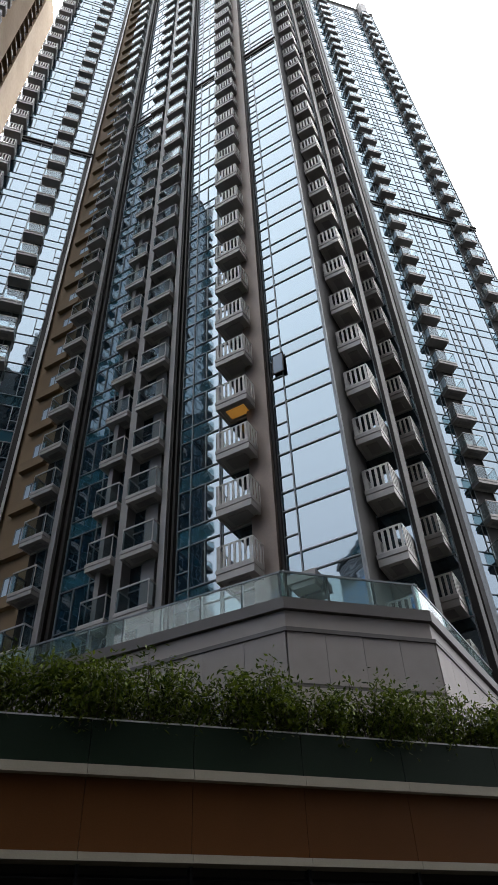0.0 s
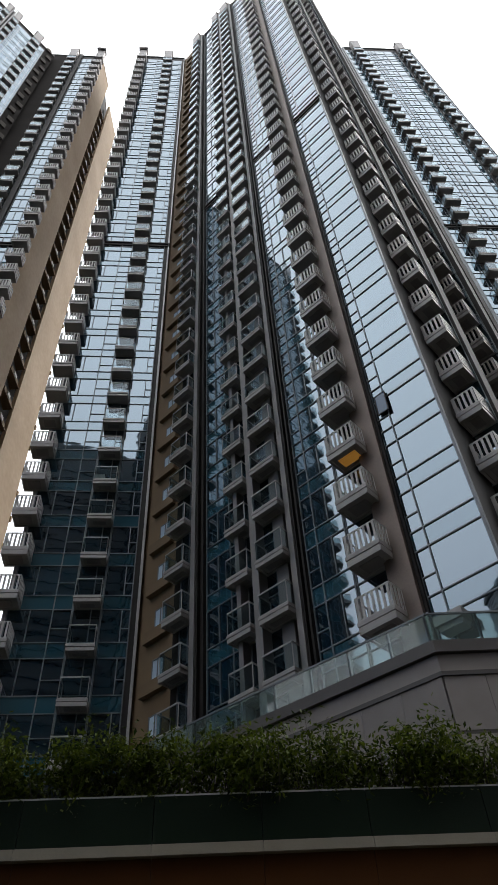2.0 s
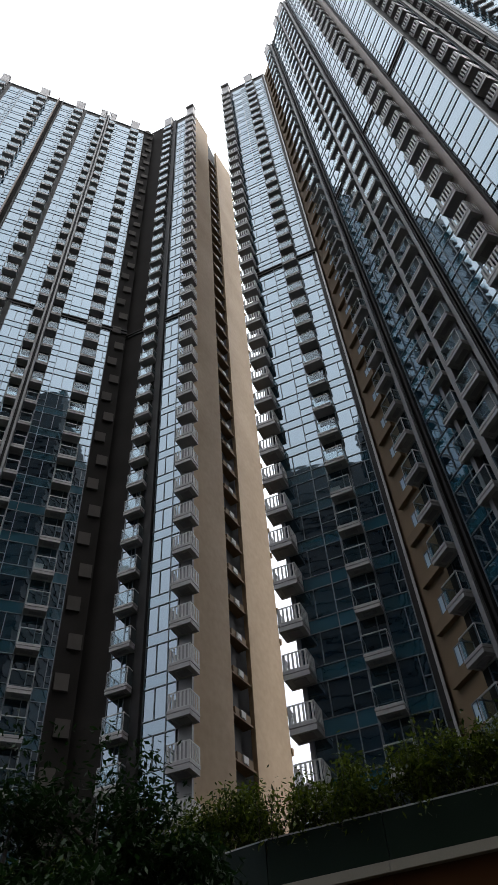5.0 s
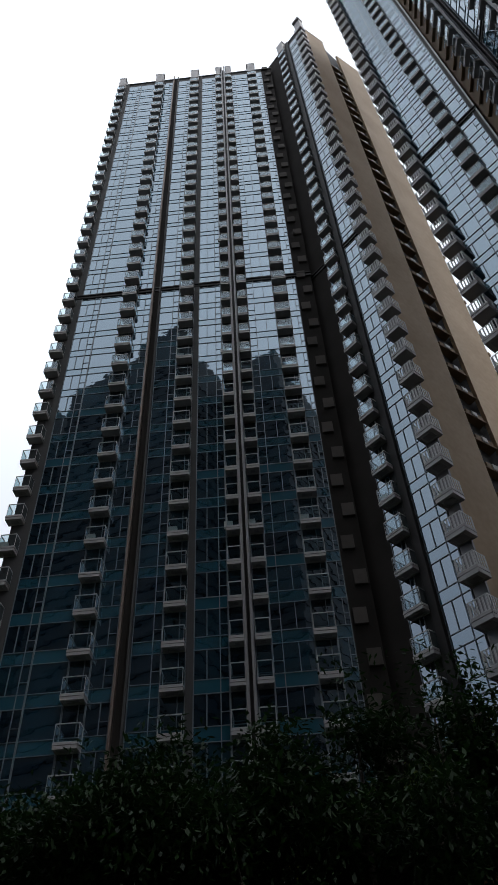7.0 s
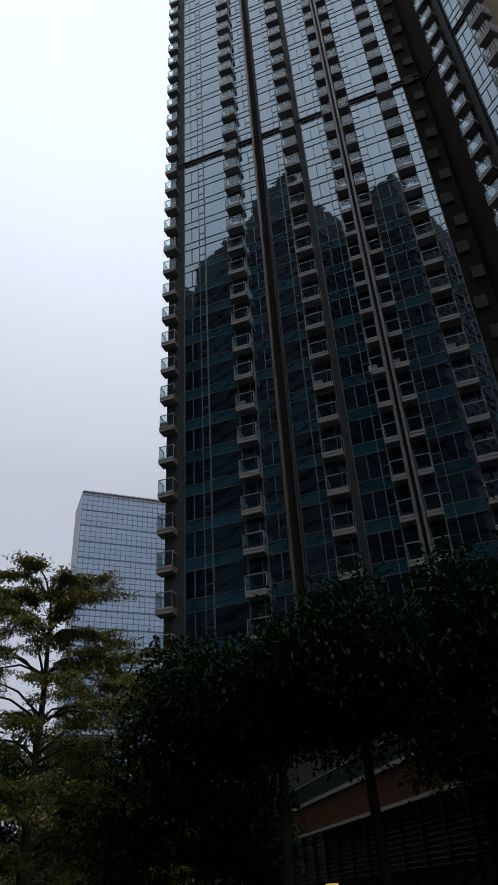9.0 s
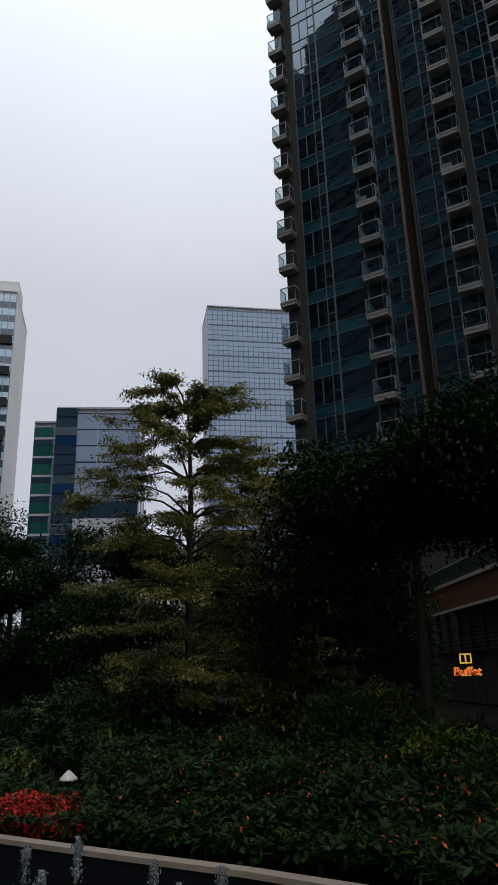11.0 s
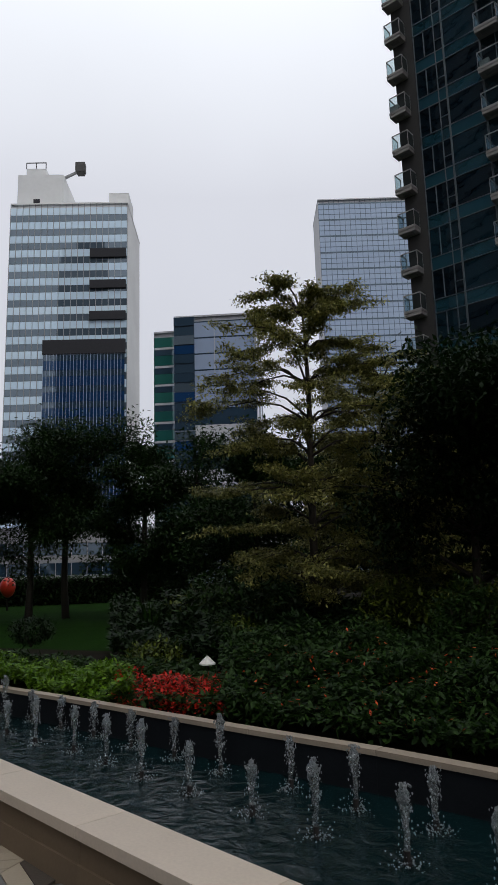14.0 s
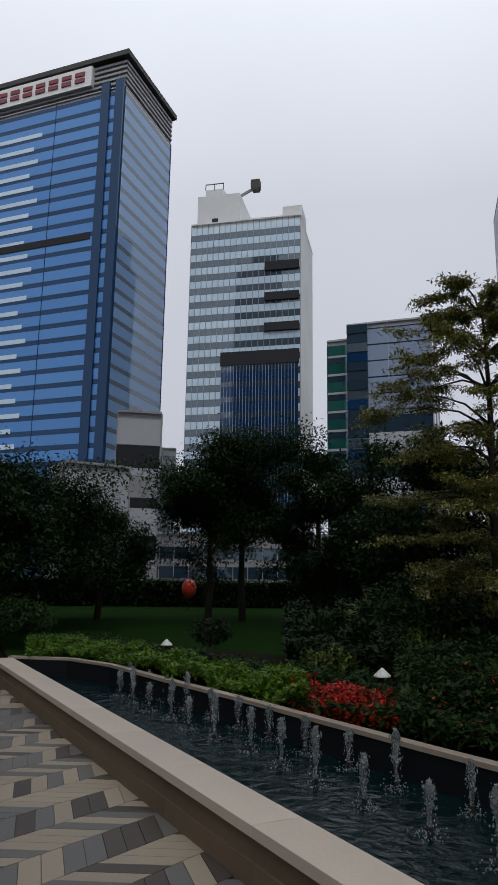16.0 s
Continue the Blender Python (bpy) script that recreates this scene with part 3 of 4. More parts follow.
LEDGE2 = Shape().box(0, 0.22, -0.2, 0.1, 0, 0.5).mesh("gable_fin", "beige")
for k in range(-17, 21):
    part("gable_fin", LEDGE2, gable, pose(-0.2, 0, level(k)))

# brown service bay between corner tower and middle wing
bay = thing("service_bay", None, facade(4.66, 20.23, 151.3), "brown tiled service bay with small bathroom windows", "wall")
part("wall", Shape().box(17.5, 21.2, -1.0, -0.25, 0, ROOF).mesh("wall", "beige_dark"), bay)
WIN_F = Shape().box(0, 0.9, 0, 0.06, 0, 0.06).box(0, 0.9, 0, 0.06, 1.1, 1.16).box(0, 0.06, 0, 0.06, 0.06, 1.1).box(0.84, 0.9, 0, 0.06, 0.06, 1.1).box(0.42, 0.48, 0, 0.06, 0.06, 1.1).mesh("window_frame", "frame")
WIN_P = Shape().box(0.05, 0.85, 0.0, 0.03, 0.05, 1.1).mesh("pane", "pale_glass")
HOOD = Shape().box(-0.35, 1.5, 0, 0.3, -0.75, -0.1).mesh("window_hood", "beige_dark")
for k in range(-17, HIGH):
    o = part("window", WIN_F, bay, pose(18.35, -0.25, level(k) + 1.2))
    part("pane", WIN_P, o)
    part("window_hood", HOOD, o)

# towers behind the garden, seen only in the facades' reflections
for x, y, wd, deep in ((3, -24, 40, 32), (-36, -62, 50, 18), (22, -8.5, 34, 15)):
    t = thing("apartment_tower", None, pose(x, y, 0), "dark apartment tower mirrored in the glass facades", "apartment tower")
    part("wall", Shape().box(0, wd, -deep, 0, 0, ROOF - 4).box(1, 8, -12, -1, ROOF - 4, ROOF + 2).box(12, 20, -12, -1, ROOF - 4, ROOF).mesh("wall", "core"), t)
    for k in range(1, 42):
        part("storey_band", Shape().box(-0.3, wd, -deep, 0.3, k * STOREY, k * STOREY + 0.5).mesh("storey_band", "bronze"), t)

# ---- tower podium with glass balustrade ----
DECK = 11.6
POD = [(-10.5, 23.0), (0.93, 17.52), (5.17, 18.68), (12.0, 30.0)]


def offset_line(pts, d):
    """The open line pts, moved d to its right-hand side."""
    out = []
    for i, p in enumerate(pts):
        a = Vector(pts[max(i - 1, 0)])
        b = Vector(pts[min(i + 1, len(pts) - 1)])
        dirs = []
        if i > 0:
            dirs.append((Vector(p) - a).normalized())
        if i < len(pts) - 1:
            dirs.append((b - Vector(p)).normalized())
        norms = [Vector((q.y, -q.x)) for q in dirs]
        nsum = sum(norms, Vector((0, 0)))
        nsum /= max(0.3, nsum.dot(norms[0]))
        out.append(tuple(Vector(p) + nsum * d))
    return out


def band(pts, d0, d1, z0, z1):
    """A strip between two offsets of an open line, as one ring."""
    return Shape().prism(offset_line(pts, d1) + offset_line(pts, d0)[::-1], z0, z1)


podium = thing("podium", None, None, "grey granite podium block with dark cornices", "podium")
part("wall", band(POD, -12, -0.12, 0, DECK - 0.9).mesh("wall", "core"), podium)
part("cornice", band(POD, -3, 0.12, DECK - 0.35, DECK).mesh("cornice", "granite_dark"), podium, label="dark stone cornice")
part("cornice", band(POD, -3, 0.0, DECK - 0.9, DECK - 0.37).mesh("cornice", "granite"), podium)
part("cornice", band(POD, -3, 0.1, DECK - 1.02, DECK - 0.9).mesh("cornice", "granite_dark"), podium)
part("cornice", band(POD, -3, 0.05, DECK - 2.55, DECK - 2.47).mesh("cornice", "granite_dark"), podium)


def along(pts, step):
    """Places at even steps on an open line: plan point, angle, length of the piece."""
    for a, b in zip(pts, pts[1:]):
        a, b = Vector(a), Vector(b)
        n = max(1, round((b - a).length / step))
        ang = math.degrees(math.atan2(b.y - a.y, b.x - a.x))
        for i in range(n):
            yield a.lerp(b, i / n), ang, (b - a).length / n


for p, ang, ln in along(POD, 1.25):
    for z0, z1 in ((DECK - 2.46, DECK - 1.03), (DECK - 4.0, DECK - 2.56)):
        part("stone_panel", Shape().box(0.006, ln - 0.006, -0.06, 0.12, z0, z1).mesh("stone_panel", "granite"), podium, pose(p.x, p.y, 0, 0, 0, ang))
balustrade = thing("glass_balustrade", None, None, "green-tinted glass balustrade with a thin metal rail on the podium", "balustrade")
for p, ang, ln in along(POD, 1.35):
    o = part("glass_panel", Shape().box(0.02, ln - 0.02, 0.18, 0.2, DECK + 0.03, DECK + 0.98).mesh("glass_panel", "rail_glass"), balustrade, pose(p.x, p.y, 0, 0, 0, ang))
    part("post", Shape().box(-0.03, 0.03, 0.22, 0.28, DECK, DECK + 1.0).mesh("post", "frame"), balustrade, pose(p.x, p.y, 0, 0, 0, ang))
    part("handrail", Shape().box(0, ln, 0.16, 0.22, DECK + 0.98, DECK + 1.04).mesh("handrail", "frame"), balustrade, pose(p.x, p.y, 0, 0, 0, ang))

# ---- low pavilion with planted roof edge ----
PAV = [(-40.0, 6.2), (-21.5, 8.4), (-8.6, 10.2), (-4.5, 11.48), (-1.1, 12.52), (4.6, 14.35), (16.0, 18.5)]
LIP, LOWBAND = 5.5, 4.24
pavilion = thing("pavilion", None, None, "low restaurant pavilion with orange fascia and cream bands", "pavilion")
part("wall", band(PAV, -2.2, -1.6, 0, LIP).mesh("wall", "core"), pavilion)
part("roof", band(PAV, -2.2, -0.2, LIP + 0.1, LIP + 0.6).mesh("roof", "soil"), pavilion)
for p, ang, ln in along(PAV, 1.75):
    m = pose(p.x, p.y, 0, 0, 0, ang)
    part("green_panel", Shape().box(0.006, ln - 0.006, -0.03, 0.1, LIP, LIP + 0.76).mesh("green_panel", "green_panel"), pavilion, m)
    # pale strip added to imitate sky reflected along the planter's top
    part("planter_edge", Shape().box(0, ln, 0.0, 0.09, LIP + 0.762, LIP + 0.80).mesh("planter_edge", "rail"), pavilion, m)
    part("cream_band", Shape().box(0.003, ln - 0.003, -0.14, 0.2, LIP - 0.16, LIP).mesh("cream_band", "cream"), pavilion, m)
    part("orange_panel", Shape().box(0.004, ln - 0.004, 0.0, 0.15, LOWBAND, LIP - 0.16).mesh("orange_panel", "orange"), pavilion, m)
    part("cream_band", Shape().box(0.003, ln - 0.003, -0.12, 0.2, LOWBAND - 0.12, LOWBAND).mesh("cream_band", "cream"), pavilion, m)
    o = part("louvre_frame", Shape().box(0.0, 0.05, 0.1, 0.3, 2.25, LOWBAND - 0.12).mesh("louvre_frame", "louvre"), pavilion, m)
    for k in range(11):
        z = 2.32 + k * 0.165
        part("slat", Shape().box(0, ln, -0.05, 0.05, -0.012, 0.012).mesh("slat", "louvre"), o, pose(0, 0.2, z, 35))
    # shopfront behind the louvres painted in the dark recess colour for shade
    part("shopfront_pane", Shape().box(0.04, ln - 0.04, 0.5, 0.53, 0.0, 2.25).mesh("shopfront_pane", "recess"), pavilion, m)

sign = thing("neon_sign", None, pose(-30.38, 6.16, 1.55, 90, 0, 78.5), "lit red and yellow restaurant sign", "sign")
for name, mat, swell, z, words in (("outline", "neon_yellow", 0.016, 0.0, "lit yellow outline"), ("lettering", "neon_red", 0.0, 0.03, "lit red lettering")):
    txt = bpy.data.curves.new(name, "FONT")
    txt.body, txt.size, txt.extrude, txt.offset, txt.align_x, txt.shear = "Buffet", 0.46, 0.02, swell, "CENTER", 0.1
    txt.materials.append(M[mat])
    part(name, txt, sign, pose(0, -0.3, z), words)
part("emblem", lattice([(-0.24, 0.24, 0.16, 0.21), (-0.24, 0.24, 0.5, 0.55), (-0.24, -0.18, 0.16, 0.55), (0.18, 0.24, 0.16, 0.55), (-0.03, 0.03, 0.16, 0.55)], 0, 0.03, "emblem", "neon_yellow"), sign, pose(0, 0, 0, -90), "yellow square emblem")
part("bracket", Shape().box(-1.9, -0.5, -0.02, 0.02, -0.06, -0.02).mesh("bracket", "bronze"), sign)

# ---- hedge on the pavilion roof ----
rng = np.random.default_rng(11)
hedge = thing("roof_hedge", None, None, "straggly green hedge in the pavilion's roof planter", "hedge", kind="stuff")
pts, stems = [], Shape()
HEDGE_LINE = offset_line(PAV, -0.35)
for a, b in zip(HEDGE_LINE[1:], HEDGE_LINE[2:]):
    a, b = Vector(a), Vector(b)
    ln = (b - a).length
    for i in range(int(ln / 0.06)):
        p = a.lerp(b, rng.uniform())
        off = rng.normal(0, 0.18)
        way = (b - a).normalized()
        base = Vector((p.x - way.y * -off, p.y + way.x * -off, LIP + 0.6))
        h = 1.02 + 0.18 * noise.noise((p.x * 0.7, p.y * 0.7, 0)) + rng.uniform(-0.35, 0.4)
        top = base + Vector((rng.normal(0, 0.22), rng.normal(0, 0.22), h))
        stems.tube([base, base.lerp(top, 0.5) + Vector((rng.normal(0, 0.05), rng.normal(0, 0.05), 0)), top], [0.014, 0.01, 0.004], 4)
        n = int(190 * h)
        q = rng.uniform(0.02, 1.0, n)[:, None] ** 0.8
        pts.append(np.array(base)[None] * (1 - q) + np.array(top)[None] * q + rng.normal(0, 0.13, (n, 3)))
part("leaves", leaves_mesh("leaves", "hedge_leaf", np.concatenate(pts), 0.115, 0.2, 0.6, rng), hedge)
part("woody_base", stems.mesh("woody_base", "bark"), hedge)


# ---- trees ----
def broadleaf(label, x, y, height, radius, clear, n_leaves, leaf, mat, seed, group="", trunk_r=0.11, flat=0.75):
    """A tapered trunk, forking limbs, and a crown of leaf clumps along the twigs."""
    r = np.random.default_rng(seed)
    t = thing("tree", None, pose(x, y, 0), label, "tree", group)
    wood, tips = Shape(), []
    top = Vector((r.normal(0, 0.15), r.normal(0, 0.15), height * 0.86))
    spine = [Vector((0, 0, -0.1)), Vector((r.normal(0, 0.06), r.normal(0, 0.06), clear * 0.6)), Vector((top.x * 0.5, top.y * 0.5, (clear + height) * 0.45)), top]
    wood.tube(spine, [trunk_r * 1.25, trunk_r, trunk_r * 0.65, trunk_r * 0.15], 8)
    for i in range(16):
        q = r.uniform(0, 1)
        z = clear + (height * 0.82 - clear) * q
        a = i * 2.4 + r.uniform(-0.4, 0.4)
        reach = radius * (math.sin(math.pi * (0.18 + 0.74 * q)) ** 0.7) * r.uniform(0.7, 1.05)
        start = Vector((top.x * q, top.y * q, z - 0.12 * reach))
        end = start + Vector((math.cos(a) * reach, math.sin(a) * reach, reach * r.uniform(0.1, 0.55)))
        bend = start.lerp(end, 0.5) + Vector((0, 0, 0.12 * reach))
        wood.tube([start, bend, end], [trunk_r * 0.42, trunk_r * 0.26, 0.008], 5)
        for j in range(6):
            s = start.lerp(end, r.uniform(0.35, 1.0))
            e = s + Vector((r.normal(0, 0.3), r.normal(0, 0.3), r.normal(0.1, 0.2))) * radius * 0.55
            wood.tube([s, s.lerp(e, 0.5) + Vector((0, 0, 0.04)), e], [trunk_r * 0.14, trunk_r * 0.09, 0.004], 4)
            tips += [s.lerp(e, 0.6), e, e]
    tips += [top, top + Vector((0, 0, height * 0.08))]
    c = np.array([tuple(p) for p in tips])[r.integers(0, len(tips), n_leaves)]
    c = c + np.clip(r.normal(0, 1, c.shape), -1.6, 1.6) * np.array([1, 1, flat]) * radius * 0.14
    part("trunk", wood.mesh("trunk", "bark", True), t)
    part("crown", leaves_mesh("crown", mat, c, leaf, 0.35, 0.5, r), t)
    return t


def tiered(x, y, height, seed):
    """A slender tree with arching storeys of fine foliage, gaps between them."""
    r = np.random.default_rng(seed)
    t = thing("tiered_tree", None, pose(x, y, 0), "slender tiered tree with pale variegated fine leaves", "tree")
    wood, pts = Shape(), []
    wood.tube([(0, 0, -0.1), (0.05, 0.02, height * 0.35), (-0.04, 0.04, height * 0.7), (0.06, 0.0, height * 0.95)], [0.085, 0.068, 0.045, 0.012], 8)
    levels = [(0.2, 1.5), (0.29, 1.95), (0.38, 2.1), (0.475, 2.05), (0.56, 1.95), (0.65, 1.85), (0.745, 1.7), (0.84, 1.45), (0.93, 1.2)]
    for q, reach in levels:
        turn = r.uniform(0, 6.28)
        for i in range(8):
            a = turn + 2 * math.pi * i / 8 + r.uniform(-0.35, 0.35)
            ln = reach * r.uniform(0.55, 1.12)
            s = Vector((0, 0, height * q - 0.25 + r.uniform(-0.3, 0.25) * (1.1 - q)))
            rise = r.uniform(0.15, 0.42) * (0.6 + 0.7 * q)
            e = s + Vector((math.cos(a) * ln, math.sin(a) * ln, rise + r.uniform(-0.3, 0.02) * (1.25 - q)))
            b = s.lerp(e, 0.5)
            b.z = s.z + rise * 1.05
            wood.tube([s, s.lerp(b, 0.5) + Vector((0, 0, 0.1)), b, e], [0.024, 0.018, 0.012, 0.003], 5)
            for j in range(9):
                k = r.uniform(0.25, 1.0)
                m0 = s.lerp(b, k * 2) if k < 0.5 else b.lerp(e, k * 2 - 1)
                side = a + r.choice([-1, 1]) * r.uniform(0.3, 1.1)
                tw = ln * 0.33 * r.uniform(0.5, 1.2)
                m1 = m0 + Vector((math.cos(side) * tw, math.sin(side) * tw, r.uniform(-0.1, 0.1)))
                wood.tube([m0, m0.lerp(m1, 0.5) + Vector((0, 0, 0.03)), m1], [0.007, 0.005, 0.003], 3)
                n = int(190 * r.uniform(0.5, 1.3))
                f = r.uniform(0.1, 1.1, n)[:, None]
                pts.append(np.array(m0)[None] * (1 - f) + np.array(m1)[None] * f + r.normal(0, 1, (n, 3)) * np.array([0.07, 0.07, 0.03]))
    part("trunk", wood.mesh("trunk", "bark", True), t)
    part("crown", leaves_mesh("crown", "pale_leaf", np.concatenate(pts), 0.068, 0.25, 0.5, r), t)
    return t


def polar(az, d):
    """Plan point at azimuth az (degrees, left of ahead) and distance d from the eye."""
    return -d * math.sin(radians(az)), d * math.cos(radians(az))


tiered(*polar(99.8, 12.0), 6.85, 5)
tiered(*polar(93.5, 15.5), 6.4, 8)
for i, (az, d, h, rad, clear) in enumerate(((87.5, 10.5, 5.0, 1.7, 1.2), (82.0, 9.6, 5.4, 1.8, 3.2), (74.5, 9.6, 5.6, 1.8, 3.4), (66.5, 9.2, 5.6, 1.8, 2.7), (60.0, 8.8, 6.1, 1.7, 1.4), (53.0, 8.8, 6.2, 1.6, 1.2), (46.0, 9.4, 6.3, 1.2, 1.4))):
    broadleaf("glossy-leaved garden tree, leaf colours darkened for deep shade", *polar(az, d), h, rad, clear, 26000, 0.105, "dark_leaf", 20 + i, "garden trees", 0.07)
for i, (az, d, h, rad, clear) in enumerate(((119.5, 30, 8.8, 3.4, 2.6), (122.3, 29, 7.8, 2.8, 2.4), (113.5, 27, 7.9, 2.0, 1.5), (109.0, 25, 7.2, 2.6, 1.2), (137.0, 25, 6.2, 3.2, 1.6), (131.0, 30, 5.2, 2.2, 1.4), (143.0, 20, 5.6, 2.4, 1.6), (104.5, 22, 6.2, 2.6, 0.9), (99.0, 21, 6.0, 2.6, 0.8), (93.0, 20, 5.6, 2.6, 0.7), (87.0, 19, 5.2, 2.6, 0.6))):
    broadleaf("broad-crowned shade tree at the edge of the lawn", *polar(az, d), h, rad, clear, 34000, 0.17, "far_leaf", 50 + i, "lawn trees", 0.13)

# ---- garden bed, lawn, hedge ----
lawn = thing("lawn", Shape().prism([polar(140, 70), polar(100, 60), polar(95, 7.3), polar(112, 8.5), polar(137, 14)][::-1], -0.05, 0.02).mesh("lawn", "lawn"), label="lawn coloured dark green for its shade", category="lawn", kind="structure")
clipped = thing("clipped_hedge", None, None, "dark clipped hedge beyond the lawn", "hedge", kind="stuff")
r = np.random.default_rng(4)
az = r.uniform(110, 142, 26000)
d = 46 + r.uniform(-0.6, 0.6, 26000)
hp = np.stack([-d * np.sin(np.radians(az)), d * np.cos(np.radians(az)), r.uniform(0.0, 1.75, 26000)], 1)
part("leaves", leaves_mesh("leaves", "far_leaf", hp, 0.3, 0.2, 0.6, r), clipped)
part("core", Shape().prism([polar(a, 46.4) for a in range(110, 143, 4)] + [polar(a, 45.8) for a in range(142, 109, -4)], 0, 1.6).mesh("core", "soil"), clipped)

# pool: near wall line and far kerb line
NEAR_IN = [(-8.62, -9.28), (-3.15, -0.72), (0.4, 4.83)]
FAR_IN = [(-8.75, -9.5), (-9.12, -8.5), (-8.85, -7.4), (-7.9, -5.55), (-7.2, -4.1), (-6.6, -2.95), (-5.93, -1.65), (-5.39, -0.55), (-4.92, 0.25), (-4.55, 0.9), (-2.5, 4.4), (-1.5, 6.0)]
WALL_H = 0.32
fountain = thing("fountain_pool", None, None, "long dark fountain pool with sandstone coping", "fountain")
ring = NEAR_IN + FAR_IN[::-1]
part("basin", Shape().prism(ring, -0.3, -0.2).mesh("basin", "pool"), fountain)
water = part("water", Shape().prism(ring, -0.19, 0.02).mesh("water", "water"), fountain, label="dark rippled water")
for p, ang, ln in along(NEAR_IN, 1.2):
    m = pose(p.x, p.y, 0, 0, 0, ang)
    c = Shape().box(0.002, ln - 0.002, -0.3, 0.02, WALL_H - 0.06, WALL_H).mesh("coping_stone", "stone")
    part("coping_stone", c, fountain, m)
    # upright faces use the stone darkened for shade
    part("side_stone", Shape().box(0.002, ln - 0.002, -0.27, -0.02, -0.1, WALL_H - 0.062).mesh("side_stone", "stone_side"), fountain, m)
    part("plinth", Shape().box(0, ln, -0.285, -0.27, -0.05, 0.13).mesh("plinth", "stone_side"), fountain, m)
for p, ang, ln in along(FAR_IN, 1.2):
    m = pose(p.x, p.y, 0, 0, 0, ang)
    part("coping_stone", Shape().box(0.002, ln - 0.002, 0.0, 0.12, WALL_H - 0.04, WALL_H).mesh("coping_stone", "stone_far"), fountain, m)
    # far kerb's side takes the near-black lining colour
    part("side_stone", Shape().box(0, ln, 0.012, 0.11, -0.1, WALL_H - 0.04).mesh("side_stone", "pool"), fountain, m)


def jet_meshes(seed, h):
    """A thin broken column of water, a frothy head, falling drops, a ring of spray."""
    r = random.Random(seed)
    s, n = Shape(), 10
    pts = [(r.gauss(0, 0.005), r.gauss(0, 0.005), 0.05 + (h - 0.05) * i / n) for i in range(n + 1)]
    radii = [0.016 + 0.024 * (i / n) ** 2 + r.uniform(-0.003, 0.006) for i in range(n + 1)]
    radii[-1] = 0.012
    s.tube(pts, radii, 8)
    drops = Shape()
    for i in range(210):
        a, q = r.uniform(0, 6.28), r.uniform(0, 1) ** 1.5
        rad = 0.012 + 0.04 * q
        z = h * (1.04 - q * r.uniform(0.2, 1.0)) if i % 3 else h * r.uniform(0.8, 1.05)
        e = r.uniform(0.002, 0.0065)
        x, y = math.cos(a) * rad, math.sin(a) * rad
        drops.tube([(x, y, z - e * 1.8), (x, y, z), (x, y, z + e)], [e * 0.4, e, e * 0.3], 4)
    foam = Shape()
    for i in range(90):
        a, q = r.uniform(0, 6.28), abs(r.gauss(0, 0.055)) + 0.02
        e = r.uniform(0.002, 0.008)
        z = max(0.0, r.gauss(0.01, 0.025))
        foam.tube([(math.cos(a) * q, math.sin(a) * q, z), (math.cos(a) * q * 1.05, math.sin(a) * q * 1.05, z + e)], [e, e * 0.5], 4)
    return s.mesh("water_column", "jet", True), drops.mesh("spray", "foam", True), foam.mesh("foam", "foam", True)


jets = [jet_meshes(i, h) for i, h in enumerate((0.33, 0.4, 0.36, 0.44))]
NOZZLE = Shape().tube([(0, 0, -0.15), (0, 0, 0.07)], [0.022, 0.02], 8).mesh("nozzle", "bronze")
r = random.Random(7)
for (x0, y0), (x1, y1), count in (((-8.72, -6.83), (-4.06, 1.01), 15), ((-8.05, -6.54), (-3.86, 0.22), 14)):
    for i in range(count):
        q = i / (count - 1)
        w, dr, fo = jets[r.randrange(4)]
        o = thing("fountain_jet", w, pose(x0 + (x1 - x0) * q + r.gauss(0, 0.03), y0 + (y1 - y0) * q + r.gauss(0, 0.03), 0.02, 0, 0, r.uniform(0, 360)), "small foaming water jet rising from the pool", "water jet", "fountain jets")
        tagged(part("spray", dr, o), kind="stuff")
        tagged(part("foam", fo, o), kind="stuff")
        part("nozzle", NOZZLE, o)

# ---- paving in chevrons ----
terrace = thing("terrace", None, pose(-4.79, -3.89, 0, 0, 0, 81.2), "chevron stone paving in beige, grey and brown", "paving", kind="structure")
part("paver_bed", Shape().box(-14, 16, -14, 0.0, -0.05, -0.012).mesh("paver_bed", "grout"), terrace, pose(0, 0, 0, 0, 0, -23.8))
W, H, RISE = 0.355, 0.155, 0.25
tri = {}
for mat in ("tile_beige", "tile_grey", "tile_brown"):
    for up in (0, 1):
        g = 0.003
        z0, z1 = (0, RISE) if up else (RISE, 0)
        s = Shape()
        low_z = -0.012
        ring = [(g, z0 + g), (W - g, z1 + g), (W - g, z1 + H - g), (g, z0 + H - g)]
        s.v = [(a, b, low_z) for a, b in ring] + [(a, b, 0) for a, b in ring]
        s.f = [(4, 5, 6, 7), (0, 1, 5, 4), (1, 2, 6, 5), (2, 3, 7, 6), (3, 0, 4, 7)]
        tri[mat, up] = s.mesh("paver", mat)
order = ("tile_beige",) * 4 + ("tile_grey",) * 4 + ("tile_brown",) * 3
turn_c, turn_s = math.cos(radians(23.8)), math.sin(radians(23.8))
for col in range(-18, 10):
    for k in range(-26, 22):
        x, y = 0.837 + col * W, k * H + (0.07 if col % 2 else 0)
        u, v = (x + W / 2) * turn_c - (y + RISE) * turn_s, (x + W / 2) * turn_s + (y + RISE) * turn_c
        if -5.2 < u < 2.7 and max(-1.75, -0.95 - 0.33 * max(0.0, u + 2.2)) < v < 0.14:
            part("paver", tri[r.choice(order), 0 if col % 2 == 0 else 1], terrace, pose(x, y, 0))


